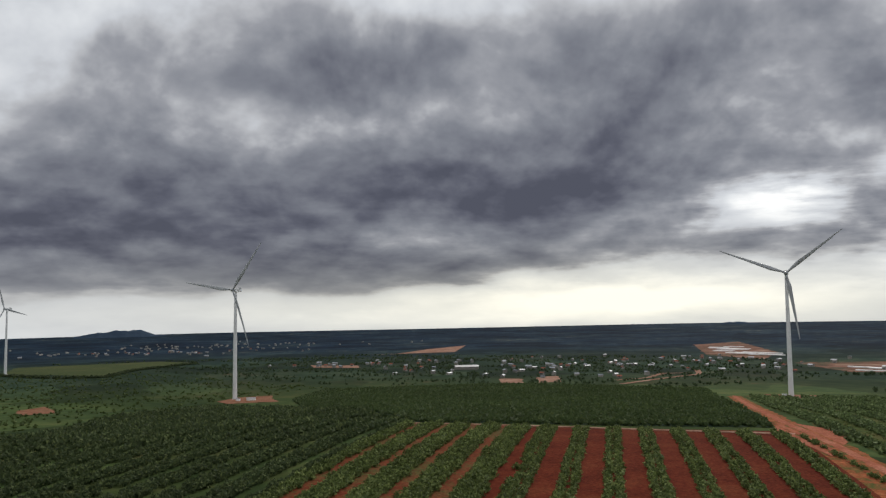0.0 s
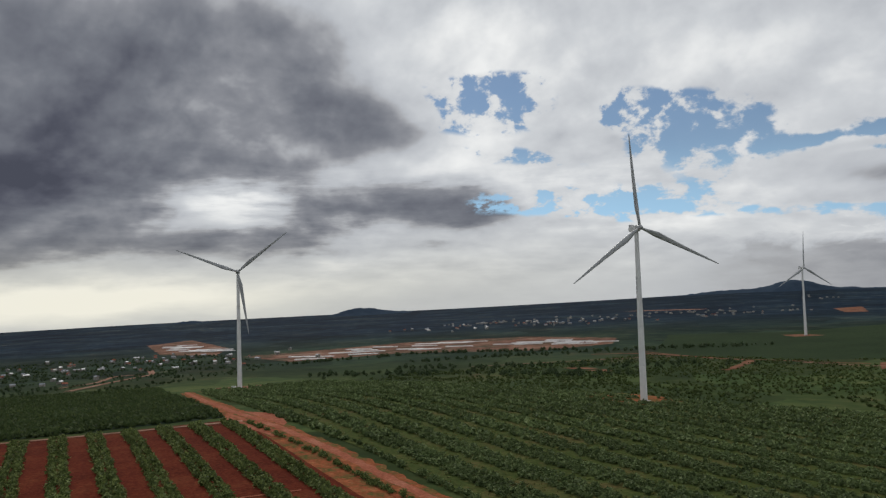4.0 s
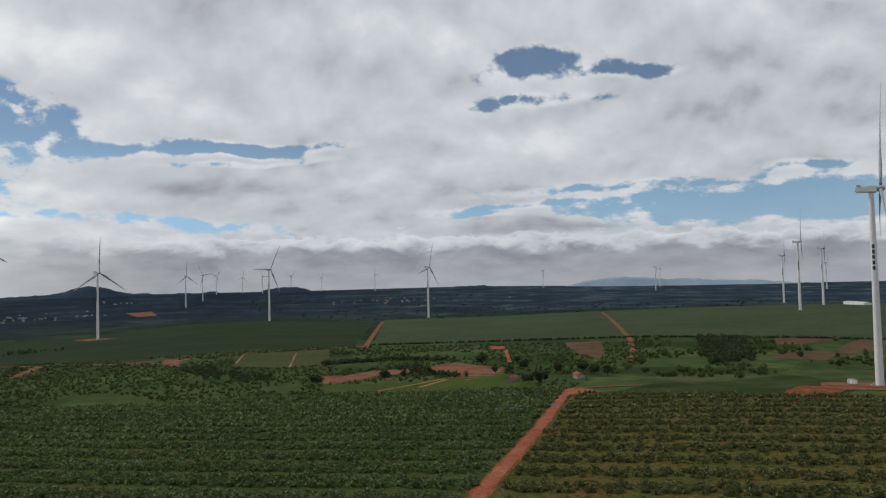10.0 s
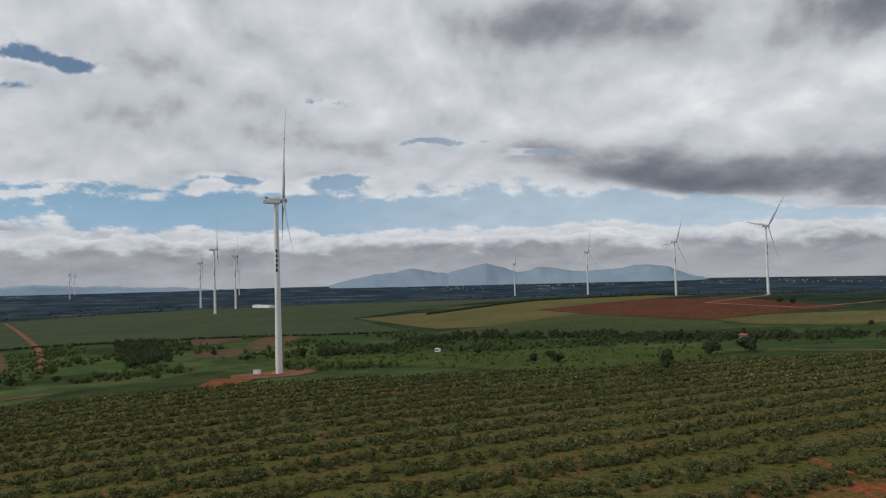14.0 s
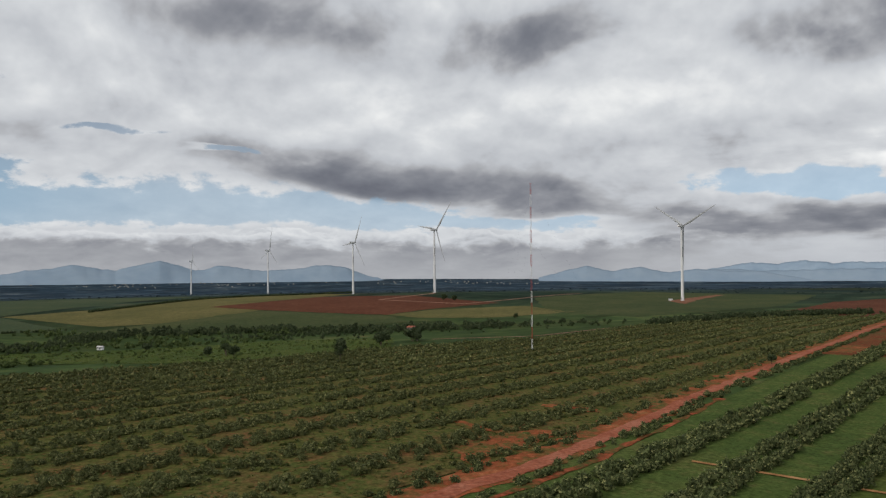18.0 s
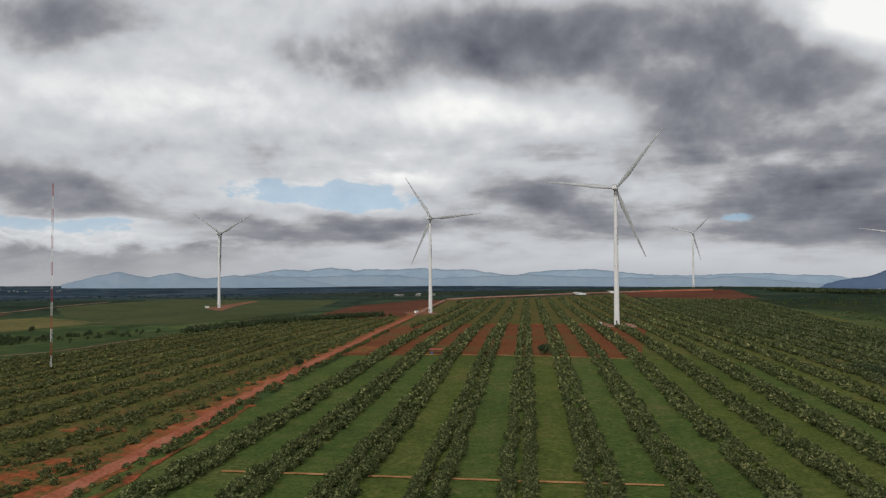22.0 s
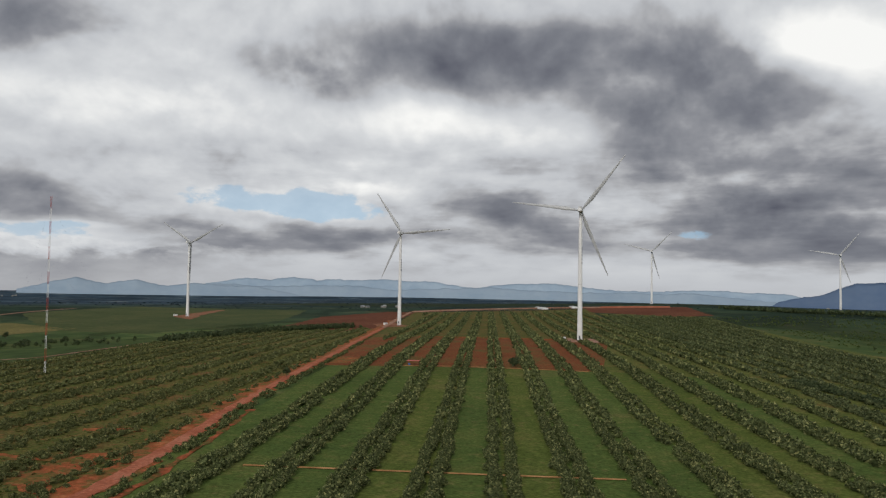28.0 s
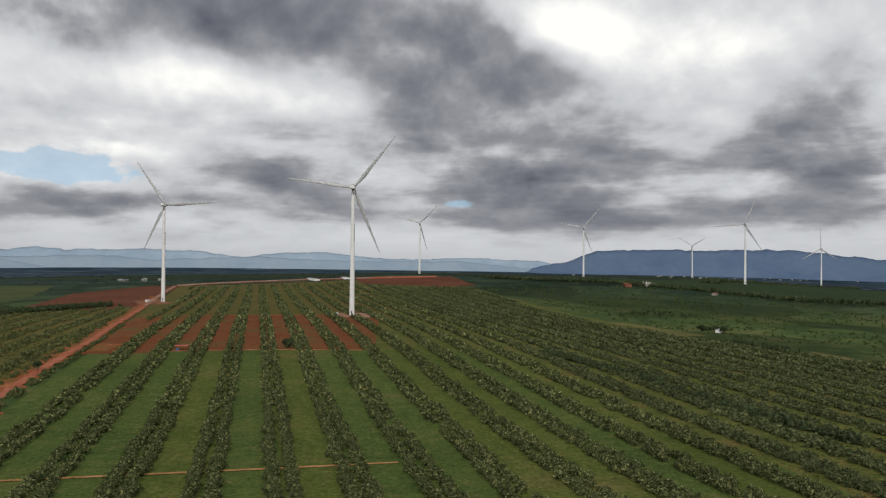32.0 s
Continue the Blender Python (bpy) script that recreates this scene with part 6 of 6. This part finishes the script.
plant("hedge", p, RNG.uniform(1.4, 3.2, len(p)), M_LEAFV, "straggling dark trees along valley paths", "trees", 1.1, lod=1)
p = np.concatenate([along([(383, 575), (392, 590), (406, 588)], 22, 4), along([(350, 492), (352, 450), (347, 423)], 60, 5), along([(355, 705), (423, 747), (453, 703)], 40, 12)])
plant("scrub_trees", p, RNG.uniform(1.0, 2.4, len(p)), M_LEAFD, "dark bushes in the eastern scrub", "bushes", 1.0, lod=1)


# single trees
def make_tree(x, y, tall, wide, seed, mat, label):
    top = new("tree")
    top.matrix_basis = Matrix.Translation((x, y, level(x, y)))
    part("trunk", trunk_bm(tall * 0.6, 0.035 * tall, 5, seed), M_BARK, top)
    quads = []
    r = np.random.default_rng(seed)
    for i in range(7):
        q = crown_template(60, 0.45, seed * 10 + i, 0.6)
        a, d = r.uniform(0, 6.283), wide * r.uniform(0.1, 0.55)
        s = wide * r.uniform(0.4, 0.62)
        quads.append(q * (s, s, s * 0.85) + (math.cos(a) * d, math.sin(a) * d, tall * r.uniform(0.42, 0.85)))
    q = np.concatenate(quads)
    me = bpy.data.meshes.new("crown")
    me.from_pydata(q.reshape(-1, 3).tolist(), [], [(3 * i, 3 * i + 1, 3 * i + 2) for i in range(len(q))])
    me.materials.append(mat)
    new("crown", me).parent = top
    tagged(top, label, "tree")


for i, (x, y, tall, wide) in enumerate([(-321, 298, 8, 3.2), (-383, 394, 9, 4.5), (-400, 418, 8, 4), (-440, 306, 8, 4), (-452, 300, 6, 4), (-109, 362, 5, 2.6), (-402, 453, 9, 6), (-556, -61, 9, 5), (-618, -38, 11, 6),
                                        (-552, -72, 8, 5), (-362, 336, 9, 5), (-421, 298, 7, 4), (-630, -60, 8, 5), (-600, -20, 9, 4), (-660, -90, 9, 5), (-590, -190, 8, 6), (-560, -235, 8, 5), (384, 556, 7, 4), (366, 562, 6, 4), (-546, -64, 9, 5), (-605, -30, 8, 5), (-637, -100, 7, 4), (-632, -110, 6, 4), (-707, -137, 9, 6), (-612, -181, 6, 3), (-631, -165, 6, 3), (-713, -105, 7, 4), (-602, 7, 7, 4), (-646, 147, 7, 3), (-665, 201, 8, 4), (-591, 333, 6, 4), (-605, 344, 6, 4), (-460, 319, 9, 4), (-447, 319, 6, 4), (-736, 138, 6, 4), (-394, 440, 9, 7), (-402, 447, 8, 6), (-386, 436, 7, 5), (-394, 406, 9, 6), (-399, 410, 7, 5), (-347, 322, 10, 4.5), (-546, 525, 10, 4), (-503, 560, 9, 4), (-470, 690, 7, 3), (-748, 905, 9, 7), (-736, 915, 8, 6)]):
    make_tree(x, y, tall, wide, 31 + i, M_LEAFD, "dark rounded tree standing alone in the scrub")
make_tree(9, 424, 4.6, 4.2, 77, M_LEAFD, "broad dark bush in a red lane between rows")


# ---------------------------------------------------------------- buildings
def house_parts(top, lx, ly, wall, roof_h, wall_mat, roof_mat, over=0.5):
    bm = bmesh.new()
    box(bm, -lx / 2, -ly / 2, -0.6, lx / 2, ly / 2, wall)
    for sgn in (-1, 1):
        v = [bm.verts.new(c) for c in ((sgn * lx / 2, -ly / 2, wall), (sgn * lx / 2, ly / 2, wall), (sgn * lx / 2, 0, wall + roof_h))]
        bm.faces.new(v)
    body = part("wall", bm, wall_mat, top)
    bm = bmesh.new()
    x, y = lx / 2 + over, ly / 2 + over
    drop = roof_h * over / (ly / 2)
    for sgn in (-1, 1):
        pts = [(-x, sgn * y, wall - drop), (x, sgn * y, wall - drop), (x, 0, wall + roof_h), (-x, 0, wall + roof_h)]
        lo = [bm.verts.new((*q[:2], q[2] + 0.03)) for q in pts]
        hi = [bm.verts.new((*q[:2], q[2] + 0.17)) for q in pts]
        bm.faces.new(hi), bm.faces.new(lo[::-1])
        for i in range(4):
            bm.faces.new((lo[i], lo[(i + 1) % 4], hi[(i + 1) % 4], hi[i]))
    bmesh.ops.recalc_face_normals(bm, faces=bm.faces[:])
    part("roof", bm, roof_mat, top)
    bm = bmesh.new()
    box(bm, -0.45, -ly / 2 - 0.06, 0.0, 0.45, -ly / 2 + 0.02, 2.05)
    part("door", bm, M_DARKMARK, top, "dark door")
    for wx in (-lx * 0.3, lx * 0.3):
        bm = bmesh.new()
        box(bm, wx - 0.6, -ly / 2 - 0.05, 0.95, wx + 0.6, -ly / 2 + 0.02, 2.0)
        part("window", bm, M_DARKMARK, top, "dark window")


def make_house(kind):
    top = new("house")
    lx, ly, wall, rh, wm, rm, lab = kind
    house_parts(top, lx, ly, wall, rh, wm, rm)
    return tagged(top, lab, "house", "village houses")


KINDS = [(6.2, 4.4, 2.4, 1.3, M_WALL, M_ROOF, "small plastered house with a grey metal roof"), (6.4, 4.8, 2.5, 1.4, M_WALL, M_TILE, "small plastered house with a red tiled roof"),
         (10, 5, 2.6, 1.2, M_WALL, M_ROOF, "long plastered house with a pale metal roof"), (6, 5.2, 4.6, 1.2, M_WALL, M_ROOF, "two-storey pale house with a metal roof")]
protos = []
clusters = [(-250, 1663, 26, 6), (1400, 2450, 180, 12), (2530, 3220, 200, 10), (-3800, 1950, 280, 14), (-3300, 2280, 230, 14), (-3600, 2500, 200, 12), (-2374, 3300, 180, 10), (1500, -2100, 180, 26), (1250, -2100, 130, 18), (1420, -2650, 150, 18), (1150, -2800, 150, 8), (417, -1459, 110, 14), (66, -1400, 200, 76), (-143, -1580, 110, 22), (185, -1205, 140, 14), (1365, -2749, 300, 26), (1427, -2343, 280, 20), (1200, -2250, 250, 14), (-1330, -2080, 200, 34), (-1795, -1845, 220, 16), (-2981, -2144, 150, 8), (-2950, -940, 190, 24), (-240, -1380, 80, 12), (-1370, -2250, 150, 26), (-1330, -1900, 130, 24), (-1900, -2000, 170, 26), (-1885, -1720, 120, 18), (560, -1420, 60, 6), (-3500, 1900, 260, 14), (-3000, 3000, 260, 14), (-2600, 3300, 200, 10)]
far_places = []
for cx, cy, spread, n in clusters:
    for _ in range(n):
        x, y = cx + RNG.normal() * spread, cy + RNG.normal() * spread * 0.6
        if math.hypot(x, y) > 2600:
            far_places.append((x, y))
            continue
        k = int(RNG.integers(4))
        m = pose(x, y, level(x, y) + 0.5, 0, 0, float(RNG.uniform(0, 360)))
        if len(protos) <= k or protos[k] is None:
            while len(protos) <= k:
                protos.append(None)
            protos[k] = make_house(KINDS[k])
            protos[k].matrix_basis = m
        else:
            copy_thing(protos[k], m)


def far_house(x, y):
    """Walls and a gable roof as triangles, for settlements seen only from afar."""
    a, lx, ly, h, rh = RNG.uniform(0, 3.1416), RNG.uniform(2.4, 4.6), RNG.uniform(2.0, 3.0), RNG.uniform(2.2, 3.6), RNG.uniform(0.8, 1.6)
    z = level(x, y)
    c, sn = math.cos(a), math.sin(a)
    at = lambda px, py, pz: (x + px * c - py * sn, y + px * sn + py * c, z + pz)
    lo = [at(*q, -0.5) for q in ((-lx, -ly), (lx, -ly), (lx, ly), (-lx, ly))]
    hi = [at(*q, h) for q in ((-lx, -ly), (lx, -ly), (lx, ly), (-lx, ly))]
    r0, r1 = at(-lx, 0, h + rh), at(lx, 0, h + rh)
    out = []
    for i in range(4):
        j = (i + 1) % 4
        out += [(lo[i], lo[j], hi[j]), (lo[i], hi[j], hi[i])]
    return out + [(hi[0], hi[1], r1), (hi[0], r1, r0), (hi[2], hi[3], r0), (hi[2], r0, r1), (hi[1], hi[2], r1), (hi[3], hi[0], r0)]


tris_object("far_houses", [t for q in far_places for t in far_house(*q)], M_WALL, "pale houses of distant settlements", "houses")


def single_house(name, x, y, turn, lx, ly, wall, rh, wm, rm, label):
    top = new(name)
    top.matrix_basis = pose(x, y, level(x, y) + 0.4, 0, 0, turn)
    house_parts(top, lx, ly, wall, rh, wm, rm)
    tagged(top, label, "house")


single_house("farmhouse", -590, -40, 20, 12, 6, 2.6, 1.4, M_WALL, M_TILE, "low farmhouse with a red tiled roof under trees")
single_house("farm_shed", -577, -88, -10, 14, 5, 2.4, 1.0, M_WALL, M_TILE, "long orange-roofed shed beside a clearing")
single_house("hut", -660, 330, 30, 4.5, 3.6, 2.2, 0.7, M_WHITEPAINT, M_SHEET, "small white hut at the edge of the trees")
single_house("farmhouse", -497, 553, 10, 7, 5, 2.8, 1.1, M_WALL, M_TILE, "low pale house with a tiled roof among trees")
single_house("hut", 382, 562, 40, 5, 4, 2.3, 0.8, M_WHITEPAINT, M_ROOF, "white hut with a pale roof between two trees")
single_house("farm_shed", 660, 997, 40, 12, 6, 2.6, 1.2, M_WALL, M_TILE, "low brown-roofed farm shed by the hedge")
single_house("warehouse", 649, 1183, 75, 46, 16, 4.5, 2.0, M_WALL, M_SHEET, "long white-roofed farm building by the wood")
single_house("warehouse", 600, 1160, 75, 22, 10, 4.0, 1.6, M_TILE, M_TILE, "red-roofed farm shed by the wood")
single_house("warehouse", 100, 1530, 100, 60, 12, 2.6, 0.7, M_WHITEPAINT, M_SHEET, "long white site building on the crest")
single_house("warehouse", 165, 1540, 95, 30, 12, 2.6, 0.7, M_WHITEPAINT, M_SHEET, "white site building on the crest")
single_house("warehouse", -1690, 420, 10, 90, 14, 4.5, 1.5, M_WHITEPAINT, M_SHEET, "long white building at a turbine's foot")
single_house("warehouse", 230, -1330, 20, 40, 18, 5, 2.0, M_WALL, M_SHEET, "white-roofed hall at the village edge")

# the red shelter between the rows
top = new("field_shelter")
top.matrix_basis = pose(-50, 423, level(-50, 423), 0, 0, 8)
for px in (-3.2, 3.2):
    for py in (-2, 2):
        bm = bmesh.new()
        rod(bm, (px, py, -0.2), (px, py, 2.4), 0.07)
        part("post", bm, M_BARK, top)
bm = bmesh.new()
box(bm, -3.8, -2.6, 2.4, 3.8, 2.6, 2.55, 0.04)
part("roof", bm, M_REDPAINT, top, "flat red sheet roof")
M_TARP = material("blue_tarp", [(0.3, (0.05, 0.1, 0.25)), (0.7, (0.08, 0.16, 0.35))], 2.0, 0.6)
bm = bmesh.new()
box(bm, -3.1, -2.05, 0.1, -1.9, -1.95, 1.3, 0.03)
part("tarp_wall", bm, M_TARP, top, "hanging blue tarpaulin")
tagged(top, "open field shelter with a flat red roof", "shelter")

# blue nets laid over a few rows, and white film tunnels on the earthworks
for i in range(4):
    x, y = -398 - 5 * i, -75 + 9 * i
    bm = bmesh.new()
    for j in range(9):
        for sgn in (-1, 1):
            t = j / 8
            bm.verts.new((sgn * 0.9, 12 * t, 1.0 + 0.25 * math.sin(9 * t + i)))
    bm.verts.ensure_lookup_table()
    for j in range(8):
        bm.faces.new((bm.verts[2 * j], bm.verts[2 * j + 1], bm.verts[2 * j + 3], bm.verts[2 * j + 2]))
    ob = part("blue_net", bm, M_TARP)
    ob.matrix_basis = pose(x, y, level(x, y), 0, 0, 30)
    tagged(ob, "blue netting laid over low bushes", "net", "blue nets")


def tunnel_mesh(long, wide, tall):
    bm = bmesh.new()
    rings = []
    for i in range(7):
        a = math.pi * i / 6
        rings.append([bm.verts.new((-math.cos(a) * wide / 2, s * long / 2, math.sin(a) * tall - 0.3)) for s in (-1, 1)])
    for a, b in zip(rings, rings[1:]):
        bm.faces.new((a[0], a[1], b[1], b[0]))
    bm.faces.new([r[0] for r in rings]), bm.faces.new([r[1] for r in rings][::-1])
    bmesh.ops.recalc_face_normals(bm, faces=bm.faces[:])
    return bm


proto = tagged(part("film_tunnel", tunnel_mesh(52, 4.2, 1.8), M_SHEET), "white film greenhouse tunnel on bare earth", "greenhouse", "film tunnels")
done = False
for cx, cy, n, sx, sy in ((-650, -1370, 16, 150, 90), (-830, -1190, 14, 80, 80), (-320, -2000, 20, 50, 270), (-440, -1310, 6, 70, 60)):
    for _ in range(n):
        x, y = cx + RNG.uniform(-1, 1) * sx, cy + RNG.uniform(-1, 1) * sy
        m = pose(x, y, level(x, y) + 0.4, 0, 0, 60 + float(RNG.uniform(-12, 12)))
        if not done:
            proto.matrix_basis, done = m, True
        else:
            copy_thing(proto, m)
